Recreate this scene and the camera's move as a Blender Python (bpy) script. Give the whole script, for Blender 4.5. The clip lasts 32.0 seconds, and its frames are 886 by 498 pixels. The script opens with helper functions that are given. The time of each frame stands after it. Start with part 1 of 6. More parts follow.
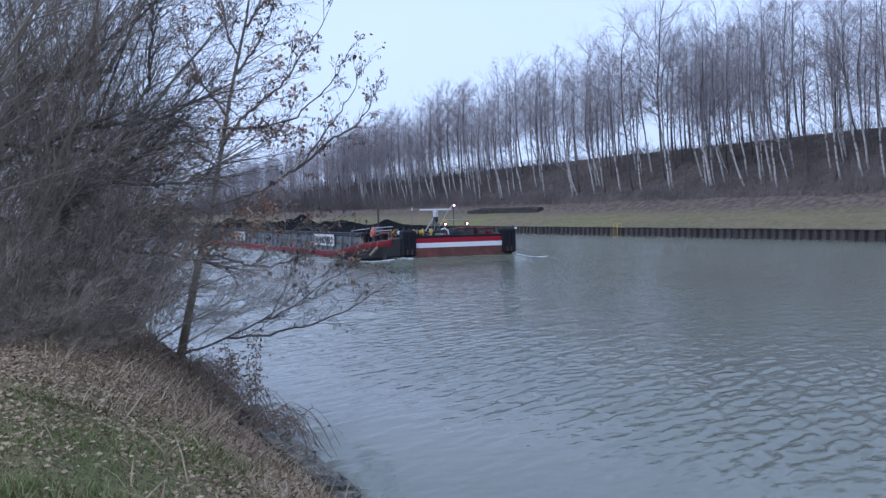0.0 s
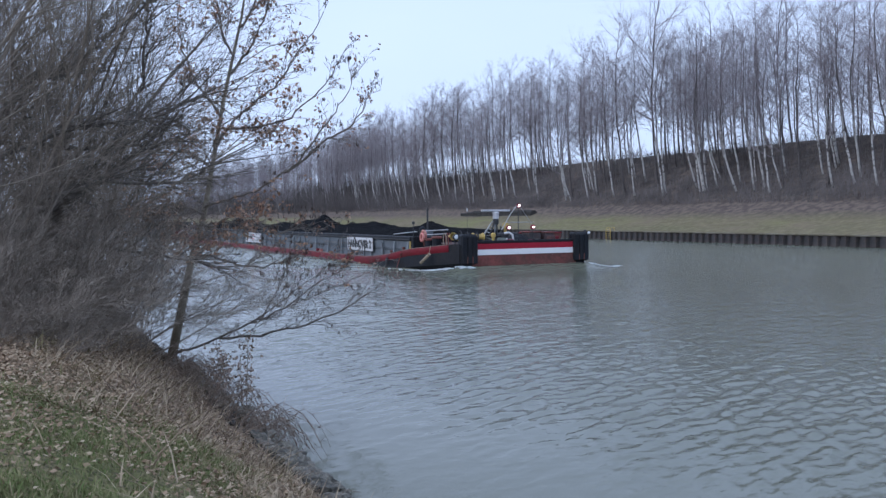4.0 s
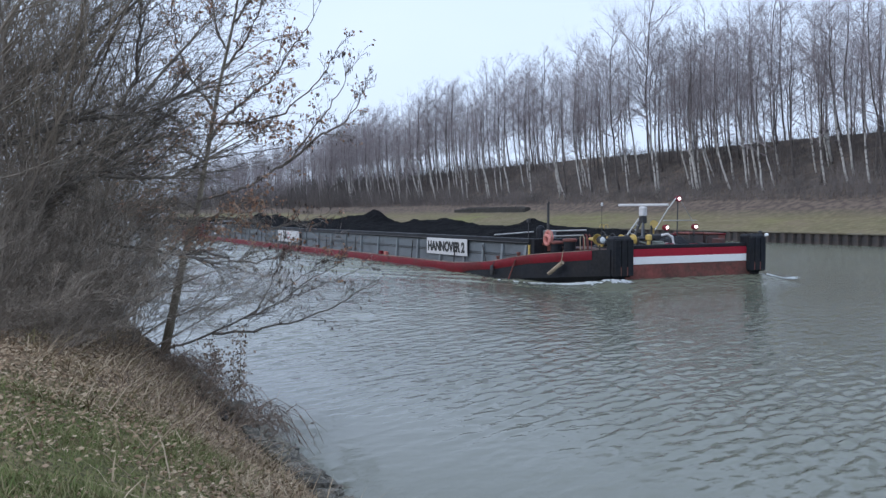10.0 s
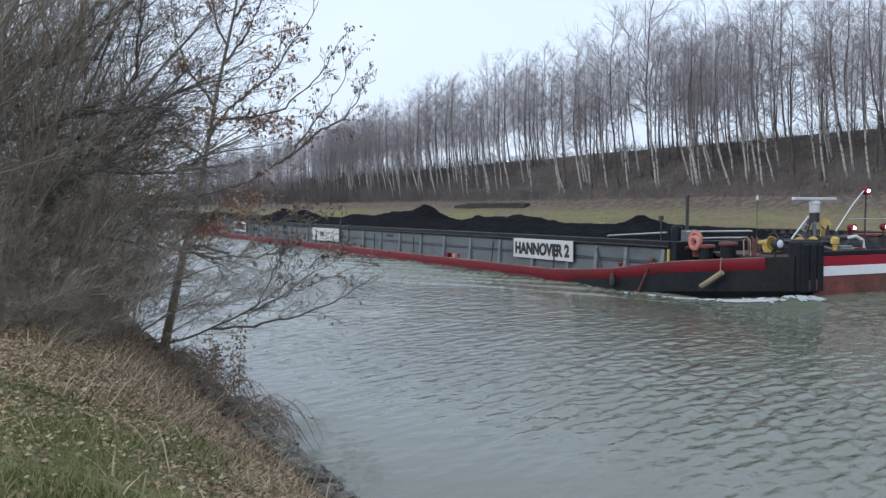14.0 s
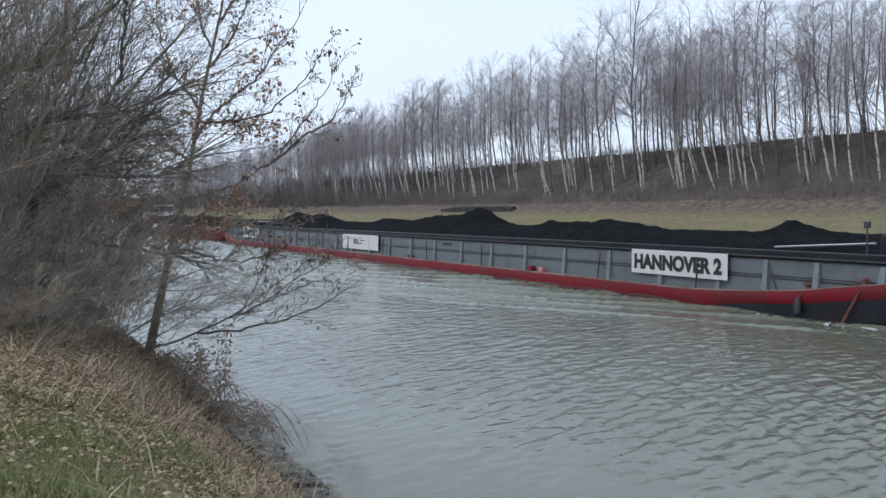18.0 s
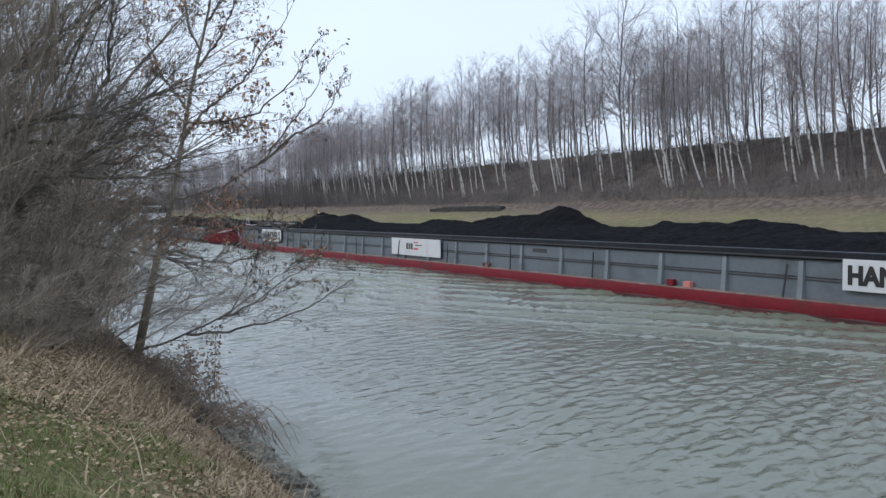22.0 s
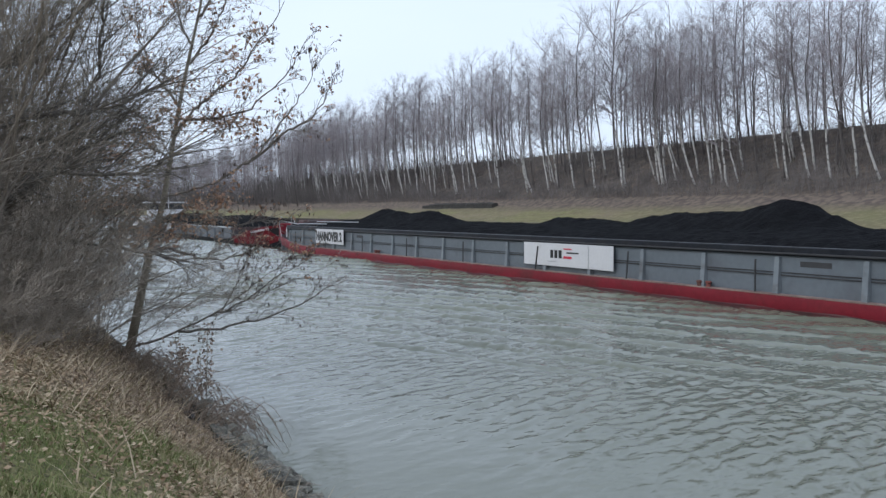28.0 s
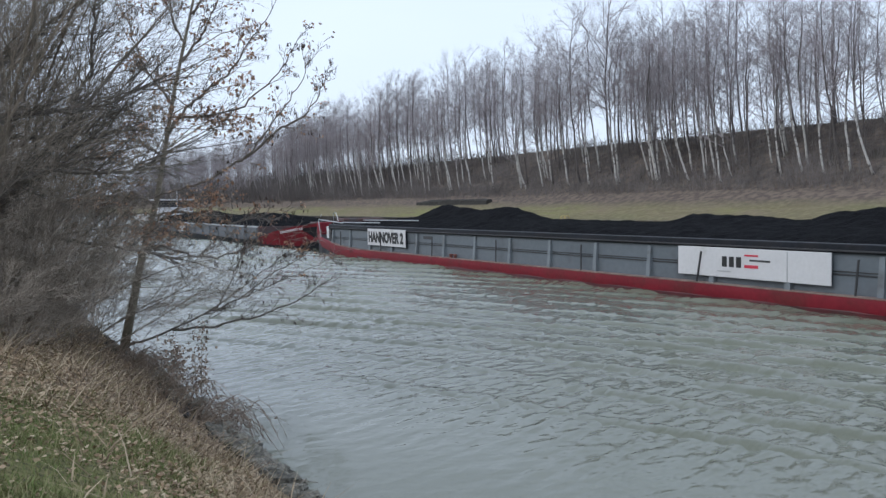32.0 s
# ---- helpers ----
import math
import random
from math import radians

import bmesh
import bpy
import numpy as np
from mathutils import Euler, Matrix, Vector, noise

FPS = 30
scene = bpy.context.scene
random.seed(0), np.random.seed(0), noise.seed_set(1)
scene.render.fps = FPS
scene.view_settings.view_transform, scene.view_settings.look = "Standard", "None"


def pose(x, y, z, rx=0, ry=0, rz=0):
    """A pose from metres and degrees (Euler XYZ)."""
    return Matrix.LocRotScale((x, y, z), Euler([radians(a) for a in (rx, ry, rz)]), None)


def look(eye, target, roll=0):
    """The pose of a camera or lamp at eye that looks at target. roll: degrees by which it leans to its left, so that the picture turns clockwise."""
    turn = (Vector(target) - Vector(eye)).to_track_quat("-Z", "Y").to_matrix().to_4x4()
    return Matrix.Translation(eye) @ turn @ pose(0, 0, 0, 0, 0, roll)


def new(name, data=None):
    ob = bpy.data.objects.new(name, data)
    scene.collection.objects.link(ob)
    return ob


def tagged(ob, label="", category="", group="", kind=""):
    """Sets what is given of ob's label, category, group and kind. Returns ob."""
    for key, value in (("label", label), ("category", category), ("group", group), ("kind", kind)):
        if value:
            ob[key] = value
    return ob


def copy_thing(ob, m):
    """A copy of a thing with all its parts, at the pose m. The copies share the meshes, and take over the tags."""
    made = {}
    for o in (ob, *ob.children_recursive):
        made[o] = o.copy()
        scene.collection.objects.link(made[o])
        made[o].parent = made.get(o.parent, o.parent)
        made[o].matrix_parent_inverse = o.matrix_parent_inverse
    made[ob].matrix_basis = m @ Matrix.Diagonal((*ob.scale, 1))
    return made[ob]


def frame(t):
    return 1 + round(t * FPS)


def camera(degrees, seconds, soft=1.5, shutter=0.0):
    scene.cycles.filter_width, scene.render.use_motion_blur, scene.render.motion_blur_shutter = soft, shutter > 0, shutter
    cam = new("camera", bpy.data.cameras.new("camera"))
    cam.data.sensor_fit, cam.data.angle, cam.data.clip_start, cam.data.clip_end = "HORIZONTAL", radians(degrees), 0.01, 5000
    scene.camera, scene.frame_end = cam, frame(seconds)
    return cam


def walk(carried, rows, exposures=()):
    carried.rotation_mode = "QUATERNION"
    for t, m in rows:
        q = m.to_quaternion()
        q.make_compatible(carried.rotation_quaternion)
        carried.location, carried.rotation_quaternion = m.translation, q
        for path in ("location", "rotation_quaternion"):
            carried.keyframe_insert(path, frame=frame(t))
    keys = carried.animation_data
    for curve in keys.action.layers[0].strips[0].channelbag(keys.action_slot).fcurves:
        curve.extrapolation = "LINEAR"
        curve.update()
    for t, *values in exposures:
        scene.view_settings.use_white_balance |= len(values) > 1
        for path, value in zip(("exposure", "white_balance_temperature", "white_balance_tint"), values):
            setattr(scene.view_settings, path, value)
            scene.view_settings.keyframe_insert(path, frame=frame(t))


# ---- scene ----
# ---------------------------------------------------------------- camera
cam = camera(53.36, 32.0, soft=1.4)
EYE = Vector((0.0, 0.0, 4.12))


def facing(yaw, pitch, roll):
    """Camera pose at the eye: yaw to the left of +y, pitch up, roll, in degrees."""
    a, b = radians(yaw), radians(pitch)
    ahead = Vector((-math.sin(a) * math.cos(b), math.cos(a) * math.cos(b), math.sin(b)))
    return look(EYE, EYE + ahead * 50, roll)


# seconds, yaw, pitch, roll: a hand-held pan on one spot
PAN = [
    (0, 64.263, -2.296, -1.108), (0.5, 64.188, -2.285, -1.278), (1, 64.19, -2.155, -1.124), (1.5, 64.227, -2.141, -1.223),
    (2, 64.012, -1.981, -0.492), (2.5, 63.653, -1.924, -0.447), (3, 63.633, -2.025, -0.657), (3.5, 63.776, -2.096, -0.612),
    (5.5, 63.505, -2.329, -0.181), (6, 63.421, -2.233, -0.006), (6.5, 63.345, -2.385, -0.218), (7, 63.311, -2.518, -0.155),
    (7.5, 63.357, -2.61, -0.094), (8, 63.493, -2.656, -0.11), (8.5, 63.464, -2.721, -0.357), (9, 63.48, -2.619, -0.368),
    (9.5, 63.434, -2.51, -0.192), (10, 63.393, -2.4, -0.243), (10.5, 63.322, -2.452, -0.205), (11, 63.318, -2.508, -0.35),
    (11.5, 63.279, -2.493, -0.235), (12, 63.33, -2.573, -0.233), (12.5, 63.307, -2.543, -0.307), (13, 63.455, -2.842, -0.287),
    (13.5, 63.408, -2.812, -0.166), (14, 63.383, -2.685, -0.122), (14.5, 63.319, -2.572, -0.094), (16.5, 63.147, -2.819, -0.096),
    (17, 62.795, -2.8, -0.155), (17.5, 62.621, -2.644, -0.193), (18, 62.496, -2.453, -0.164), (18.5, 62.44, -2.198, -0.031),
    (19, 62.035, -2.18, -0.094), (19.5, 61.946, -2.197, -0.173), (20, 61.92, -2.48, -0.222), (20.5, 61.932, -2.414, 0.039),
    (21, 61.856, -2.217, -0.301), (21.5, 61.824, -2.313, -0.374), (22, 61.801, -2.459, -0.43), (22.5, 61.75, -2.465, -0.108),
    (23, 61.737, -2.598, -0.048), (23.5, 61.645, -2.686, -0.263), (24, 61.615, -2.849, -0.228), (24.5, 61.691, -2.829, -0.152),
    (25, 61.662, -2.774, -0.148), (25.5, 61.619, -2.949, -0.293), (27.5, 61.46, -2.855, -0.17), (28, 61.316, -2.67, -0.424),
    (28.5, 61.239, -2.759, -0.75), (29, 61.221, -2.986, -0.733), (29.5, 61.18, -3.069, -0.63), (30, 61.115, -3.087, -0.536),
    (30.5, 61.047, -3.15, -0.567), (31, 61.034, -3.029, -0.595), (31.5, 60.993, -2.953, -0.593), (32, 60.953, -2.898, -0.729)
]
walk(cam, [(t, facing(a, b, c)) for t, a, b, c in PAN],
     exposures=[(0, 0.23, 5120, 17), (3, 0.24, 5270, 16), (6, 0.28, 5450, 14), (8, 0.31, 5560, 13), (10, 0.33, 5670, 12), (12, 0.36, 5900, 10.5), (13.5, 0.36, 5980, 10), (20, 0.36, 5990, 10), (32, 0.36, 5990, 10)])

# ---------------------------------------------------------------- sky and sun
world = bpy.data.worlds.new("overcast_sky")
scene.world = world
world.use_nodes = True
wn, wl = world.node_tree.nodes, world.node_tree.links
bg = wn["Background"]
sky = wn.new("ShaderNodeTexSky")
sky.sky_type = "NISHITA"
sky.sun_disc = False
sky.sun_elevation, sky.sun_rotation = radians(24), radians(200)
sky.air_density, sky.dust_density, sky.ozone_density = 1.0, 4.0, 1.0
cloud = wn.new("ShaderNodeMix")
cloud.data_type = "RGBA"
cloud.inputs["Factor"].default_value = 0.82
wl.new(sky.outputs["Color"], cloud.inputs["A"])
# thin uneven cloud cover
veil, veil_map, veil_mix = wn.new("ShaderNodeTexNoise"), wn.new("ShaderNodeMapping"), wn.new("ShaderNodeMix")
veil_map.inputs["Scale"].default_value = (1.0, 1.0, 3.0)
wl.new(wn.new("ShaderNodeTexCoord").outputs["Generated"], veil_map.inputs["Vector"])
wl.new(veil_map.outputs["Vector"], veil.inputs["Vector"])
veil.inputs["Scale"].default_value, veil.inputs["Detail"].default_value = 2.2, 5.0
veil_mix.data_type = "RGBA"
wl.new(veil.outputs["Fac"], veil_mix.inputs["Factor"])
veil_mix.inputs["A"].default_value, veil_mix.inputs["B"].default_value = (6.9, 7.75, 8.9, 1), (8.3, 8.95, 9.8, 1)
wl.new(veil_mix.outputs["Result"], cloud.inputs["B"])
wl.new(cloud.outputs["Result"], bg.inputs["Color"])
bg.inputs["Strength"].default_value = 0.101

sun_data = bpy.data.lights.new("sun", "SUN")
sun_data.energy, sun_data.angle, sun_data.color = 0.72, radians(30), (1.0, 0.97, 0.92)
sun = new("sun", sun_data)
sun.matrix_world = look((0, 0, 60), (-20, 55, 20))

# ---------------------------------------------------------------- materials
def material(name, base, rough=0.8, metal=0.0, spread=0.35, scale=3.0, fine=40.0, bump=0.3, bump_size=0.02, other=None, mix_scale=0.6, mix_at=0.5, mix_soft=0.15, spec=0.5, vary=0.0, coord="Object"):
    """A surface with grain at two scales, an optional second colour in patches, and fine relief."""
    m = bpy.data.materials.new(name)
    m.use_nodes = True
    n, l = m.node_tree.nodes, m.node_tree.links
    p = n["Principled BSDF"]
    p.inputs["Roughness"].default_value, p.inputs["Metallic"].default_value = rough, metal
    p.inputs["Specular IOR Level"].default_value = spec
    tc = n.new("ShaderNodeTexCoord")
    co = tc.outputs[coord]

    def tex(s, detail):
        t = n.new("ShaderNodeTexNoise")
        t.inputs["Scale"].default_value, t.inputs["Detail"].default_value = s, detail
        l.new(co, t.inputs["Vector"])
        return t.outputs["Fac"]

    big, small = tex(scale, 4), tex(fine, 3)
    add = n.new("ShaderNodeMath")
    add.operation = "ADD"
    l.new(big, add.inputs[0]), l.new(small, add.inputs[1])
    rng = n.new("ShaderNodeMapRange")
    rng.inputs["From Min"].default_value, rng.inputs["From Max"].default_value = 0.65, 1.35
    rng.inputs["To Min"].default_value, rng.inputs["To Max"].default_value = 1 - spread, 1 + spread
    l.new(add.outputs[0], rng.inputs["Value"])
    value = rng.outputs["Result"]
    if vary:
        oi = n.new("ShaderNodeObjectInfo")
        r2 = n.new("ShaderNodeMapRange")
        r2.inputs["To Min"].default_value, r2.inputs["To Max"].default_value = 1 - vary, 1 + vary
        l.new(oi.outputs["Random"], r2.inputs["Value"])
        mu = n.new("ShaderNodeMath")
        mu.operation = "MULTIPLY"
        l.new(value, mu.inputs[0]), l.new(r2.outputs["Result"], mu.inputs[1])
        value = mu.outputs[0]
    colour = n.new("ShaderNodeMix")
    colour.data_type = "RGBA"
    colour.inputs["A"].default_value = (*base, 1)
    colour.inputs["B"].default_value = (*(other or base), 1)
    if other:
        ramp = n.new("ShaderNodeMapRange")
        ramp.inputs["From Min"].default_value, ramp.inputs["From Max"].default_value = mix_at - mix_soft, mix_at + mix_soft
        l.new(tex(mix_scale, 6), ramp.inputs["Value"])
        l.new(ramp.outputs["Result"], colour.inputs["Factor"])
    else:
        colour.inputs["Factor"].default_value = 0
    scaled = n.new("ShaderNodeVectorMath")
    scaled.operation = "SCALE"
    l.new(colour.outputs["Result"], scaled.inputs[0]), l.new(value, scaled.inputs["Scale"])
    l.new(scaled.outputs["Vector"], p.inputs["Base Color"])
    b = n.new("ShaderNodeBump")
    b.inputs["Strength"].default_value, b.inputs["Distance"].default_value = bump, bump_size
    l.new(small, b.inputs["Height"])
    l.new(b.outputs["Normal"], p.inputs["Normal"])
    return m


def island_material(name, colours, rough=0.8):
    """Loose pieces, each with a colour of its own out of a few."""
    m = bpy.data.materials.new(name)
    m.use_nodes = True
    n, l = m.node_tree.nodes, m.node_tree.links
    p = n["Principled BSDF"]
    p.inputs["Roughness"].default_value = rough
    p.inputs["Specular IOR Level"].default_value = 0.25
    g = n.new("ShaderNodeNewGeometry")
    r = n.new("ShaderNodeValToRGB")
    r.color_ramp.interpolation = "LINEAR"
    while len(r.color_ramp.elements) < len(colours):
        r.color_ramp.elements.new(0.5)
    for i, c in enumerate(colours):
        r.color_ramp.elements[i].position = i / (len(colours) - 1)
        r.color_ramp.elements[i].color = (*c, 1)
    l.new(g.outputs["Random Per Island"], r.inputs["Fac"])
    l.new(r.outputs["Color"], p.inputs["Base Color"])
    return m


def glow(name, colour, strength):
    m = bpy.data.materials.new(name)
    m.use_nodes = True
    p = m.node_tree.nodes["Principled BSDF"]
    p.inputs["Base Color"].default_value = (*colour, 1)
    p.inputs["Emission Color"].default_value = (*colour, 1)
    p.inputs["Emission Strength"].default_value = strength
    return m


def water_material(name, shift, sheltered):
    """Murky water; shift moves the plan across the canal, sheltered calms it under the near bank."""
    m = bpy.data.materials.new(name)
    m.use_nodes = True
    n, l = m.node_tree.nodes, m.node_tree.links
    p = n["Principled BSDF"]
    p.inputs["Base Color"].default_value = (0.142, 0.150, 0.112, 1)
    p.inputs["Roughness"].default_value, p.inputs["IOR"].default_value = 0.07, 1.33
    tc = n.new("ShaderNodeTexCoord")
    height = None
    # swell, wind chop and fine ripples; crests run across the wind
    for su, sv, turn, amount, detail in ((0.70, 1.4, 22, 0.22, 2), (0.32, 0.65, 18, 0.30, 2), (0.12, 0.22, 26, 0.07, 2)):
        mp = n.new("ShaderNodeMapping")
        mp.vector_type = "TEXTURE"
        mp.inputs["Rotation"].default_value = (0, 0, radians(turn))
        mp.inputs["Scale"].default_value = (su, sv, 1)
        l.new(tc.outputs["Object"], mp.inputs["Vector"])
        t = n.new("ShaderNodeTexNoise")
        t.inputs["Scale"].default_value, t.inputs["Detail"].default_value, t.inputs["Roughness"].default_value = 1.0, detail, 0.5
        l.new(mp.outputs["Vector"], t.inputs["Vector"])
        k = n.new("ShaderNodeMath")
        k.operation = "MULTIPLY"
        k.inputs[1].default_value = amount
        l.new(t.outputs["Fac"], k.inputs[0])
        if height is None:
            height = k.outputs[0]
        else:
            a = n.new("ShaderNodeMath")
            a.operation = "ADD"
            l.new(height, a.inputs[0]), l.new(k.outputs[0], a.inputs[1])
            height = a.outputs[0]
    sep = n.new("ShaderNodeSeparateXYZ")
    l.new(tc.outputs["Object"], sep.inputs[0])
    # finer chop out on the open water
    chop = n.new("ShaderNodeMapRange")
    chop.inputs["From Min"].default_value, chop.inputs["From Max"].default_value = 18 - shift, 60 - shift
    chop.inputs["To Min"].default_value, chop.inputs["To Max"].default_value = 0.045, 0.22
    l.new(sep.outputs["Y"], chop.inputs["Value"])
    l.new(chop.outputs["Result"], p.inputs["Roughness"])
    if sheltered:
        lee = n.new("ShaderNodeMath")
        lee.operation = "MULTIPLY_ADD"
        lee.inputs[1].default_value = -0.29
        l.new(sep.outputs["X"], lee.inputs[0]), l.new(sep.outputs["Y"], lee.inputs[2])
        wind = n.new("ShaderNodeMapRange")
        wind.inputs["From Min"].default_value, wind.inputs["From Max"].default_value = 9.5, 15.5
        wind.inputs["To Min"].default_value = 0.22
        l.new(lee.outputs[0], wind.inputs["Value"])
        k = n.new("ShaderNodeMath")
        k.operation = "MULTIPLY"
        l.new(height, k.inputs[0]), l.new(wind.outputs["Result"], k.inputs[1])
        height = k.outputs[0]
    b = n.new("ShaderNodeBump")
    b.inputs["Strength"].default_value, b.inputs["Distance"].default_value = 1.0, 0.17 if sheltered else 0.25
    l.new(height, b.inputs["Height"])
    l.new(b.outputs["Normal"], p.inputs["Normal"])
    return m


def ground_material():
    """Turf, leaf litter and bare soil, laid out by the run of the two banks."""
    m = bpy.data.materials.new("bank_soil_and_turf")
    m.use_nodes = True
    n, l = m.node_tree.nodes, m.node_tree.links
    p = n["Principled BSDF"]
    p.inputs["Roughness"].default_value = 0.95
    p.inputs["Specular IOR Level"].default_value = 0.15
    tc = n.new("ShaderNodeTexCoord")
    sep = n.new("ShaderNodeSeparateXYZ")
    l.new(tc.outputs["Object"], sep.inputs[0])

    def tex(s, detail, stretch=(1, 1, 1)):
        mp = n.new("ShaderNodeMapping")
        mp.inputs["Scale"].default_value = stretch
        l.new(tc.outputs["Object"], mp.inputs["Vector"])
        t = n.new("ShaderNodeTexNoise")
        t.inputs["Scale"].default_value, t.inputs["Detail"].default_value = s, detail
        l.new(mp.outputs["Vector"], t.inputs["Vector"])
        return t.outputs["Fac"]

    def mixed(fac, a, b):
        x = n.new("ShaderNodeMix")
        x.data_type = "RGBA"
        l.new(fac, x.inputs["Factor"])
        for v, s in ((a, x.inputs["A"]), (b, x.inputs["B"])):
            if isinstance(v, tuple):
                s.default_value = (*v, 1)
            else:
                l.new(v, s)
        return x.outputs["Result"]

    def band(lo, hi, wob, source):
        k = n.new("ShaderNodeMath")
        k.operation = "MULTIPLY_ADD"
        l.new(source, k.inputs[0])
        k.inputs[1].default_value = wob
        l.new(sep.outputs["Y"], k.inputs[2])
        r = n.new("ShaderNodeMapRange")
        r.inputs["From Min"].default_value, r.inputs["From Max"].default_value = lo + wob / 2, hi + wob / 2
        l.new(k.outputs[0], r.inputs["Value"])
        return r.outputs["Result"]

    def fac(v, lo, hi):
        r = n.new("ShaderNodeMapRange")
        r.inputs["From Min"].default_value, r.inputs["From Max"].default_value = lo, hi
        l.new(v, r.inputs["Value"])
        return r.outputs["Result"]

    patch, grain, long_patch = tex(1.3, 6), tex(22, 4), tex(0.16, 5, (0.5, 1, 1))
    turf = mixed(fac(patch, 0.42, 0.62), (0.155, 0.165, 0.06), (0.25, 0.205, 0.115))
    turf = mixed(fac(grain, 0.42, 0.66), turf, (0.075, 0.07, 0.04))
    litter = mixed(fac(grain, 0.35, 0.7), (0.13, 0.095, 0.06), (0.28, 0.215, 0.14))
    away = n.new("ShaderNodeMath")
    away.operation = "MULTIPLY_ADD"
    l.new(patch, away.inputs[0])
    away.inputs[1].default_value = 3.0
    l.new(sep.outputs["X"], away.inputs[2])
    far_off = n.new("ShaderNodeMapRange")
    far_off.inputs["From Min"].default_value, far_off.inputs["From Max"].default_value = -7.2, -9.4
    l.new(away.outputs[0], far_off.inputs["Value"])
    either = n.new("ShaderNodeMath")
    either.operation = "MAXIMUM"
    l.new(band(1.5, 2.4, 0.9, patch), either.inputs[0])
    l.new(far_off.outputs["Result"], either.inputs[1])
    near = mixed(either.outputs[0], turf, litter)
    far_turf = mixed(fac(long_patch, 0.40, 0.60), (0.16, 0.148, 0.082), (0.20, 0.165, 0.11))
    far_turf = mixed(fac(tex(0.05, 3), 0.50, 0.66), far_turf, (0.19, 0.19, 0.078))
    far_turf = mixed(fac(tex(0.55, 4, (0.45, 1, 1)), 0.46, 0.62), far_turf, (0.16, 0.14, 0.08))
    far_turf = mixed(fac(patch, 0.45, 0.75), far_turf, (0.25, 0.22, 0.13))
    far_litter = mixed(fac(tex(1.1, 5), 0.40, 0.62), (0.105, 0.085, 0.074), (0.185, 0.148, 0.12))
    far = mixed(band(91.1, 94.4, 3.0, long_patch), far_turf, far_litter)
    scrub = mixed(fac(tex(0.35, 5), 0.40, 0.68), far_litter, (0.068, 0.062, 0.054))
    far = mixed(band(96.8, 99.6, 4.0, long_patch), far, scrub)
    colour = mixed(band(40, 41, 0, patch), near, far)
    l.new(colour, p.inputs["Base Color"])
    b = n.new("ShaderNodeBump")
    b.inputs["Strength"].default_value, b.inputs["Distance"].default_value = 0.7, 0.06
    l.new(grain, b.inputs["Height"])
    l.new(b.outputs["Normal"], p.inputs["Normal"])
    return m


def birch_bark():
    """White bark with dark scars, painted grey-brown higher up for the backlit silhouette."""
    m = material("birch_bark", (0.43, 0.415, 0.395), 0.8, spread=0.3, scale=1.2, fine=9, other=(0.08, 0.07, 0.065), mix_scale=1.7, mix_at=0.58, mix_soft=0.07)
    n, l = m.node_tree.nodes, m.node_tree.links
    p = n["Principled BSDF"]
    tc, sep, t = n.new("ShaderNodeTexCoord"), n.new("ShaderNodeSeparateXYZ"), n.new("ShaderNodeTexNoise")
    l.new(tc.outputs["Object"], sep.inputs[0])
    l.new(tc.outputs["Object"], t.inputs["Vector"])
    t.inputs["Scale"].default_value = 0.9
    k = n.new("ShaderNodeMath")
    k.operation = "MULTIPLY_ADD"
    k.inputs[1].default_value = 9.0
    l.new(t.outputs["Fac"], k.inputs[0])
    l.new(sep.outputs["Z"], k.inputs[2])
    r = n.new("ShaderNodeMapRange")
    r.inputs["From Min"].default_value, r.inputs["From Max"].default_value = 11.0, 19.0
    l.new(k.outputs[0], r.inputs["Value"])
    x = n.new("ShaderNodeMix")
    x.data_type = "RGBA"
    l.new(r.outputs["Result"], x.inputs["Factor"])
    l.new(p.inputs["Base Color"].links[0].from_socket, x.inputs["A"])
    x.inputs["B"].default_value = (0.11, 0.098, 0.097, 1)
    l.new(x.outputs["Result"], p.inputs["Base Color"])
    return m


M_GROUND = ground_material()
M_WATER = water_material("canal_water", 0.0, True)
M_WAKE = water_material("wake_water", 32.2, False)
M_BIRCH = birch_bark()
M_DARKBARK = material("dark_bark", (0.095, 0.084, 0.08), 0.9, spread=0.4, scale=1.5, fine=14)
M_TWIG = material("twig_bark", (0.27, 0.243, 0.255), 0.9, spread=0.3, scale=2, fine=20, vary=0.25)
M_SHRUB = material("shrub_bark", (0.225, 0.190, 0.152), 0.9, spread=0.4, scale=2, fine=30, vary=0.2)
M_YOUNG = material("young_tree_bark", (0.29, 0.255, 0.19), 0.85, spread=0.3, scale=4, fine=40, other=(0.20, 0.18, 0.135), mix_scale=3)
M_PILE = material("sheet_pile_steel", (0.035, 0.034, 0.036), 0.75, spread=0.4, scale=0.8, fine=9, other=(0.085, 0.06, 0.045), mix_scale=0.9, mix_at=0.62, vary=0.25)
M_CAP = material("capping_beam_concrete", (0.17, 0.155, 0.12), 0.9, spread=0.3, scale=0.6, fine=6, other=(0.10, 0.085, 0.05), mix_scale=0.5)
M_HULLRED = material("red_hull_paint", (0.158, 0.008, 0.017), 0.55, spec=0.3, spread=0.22, scale=0.5, fine=5, bump=0.15, other=(0.12, 0.015, 0.018), mix_scale=0.6, mix_at=0.60, mix_soft=0.08)
M_BOWRED = material("bright_red_bow_paint", (0.30, 0.010, 0.028), 0.5, spread=0.15, scale=0.6, fine=6, bump=0.15, spec=0.3)
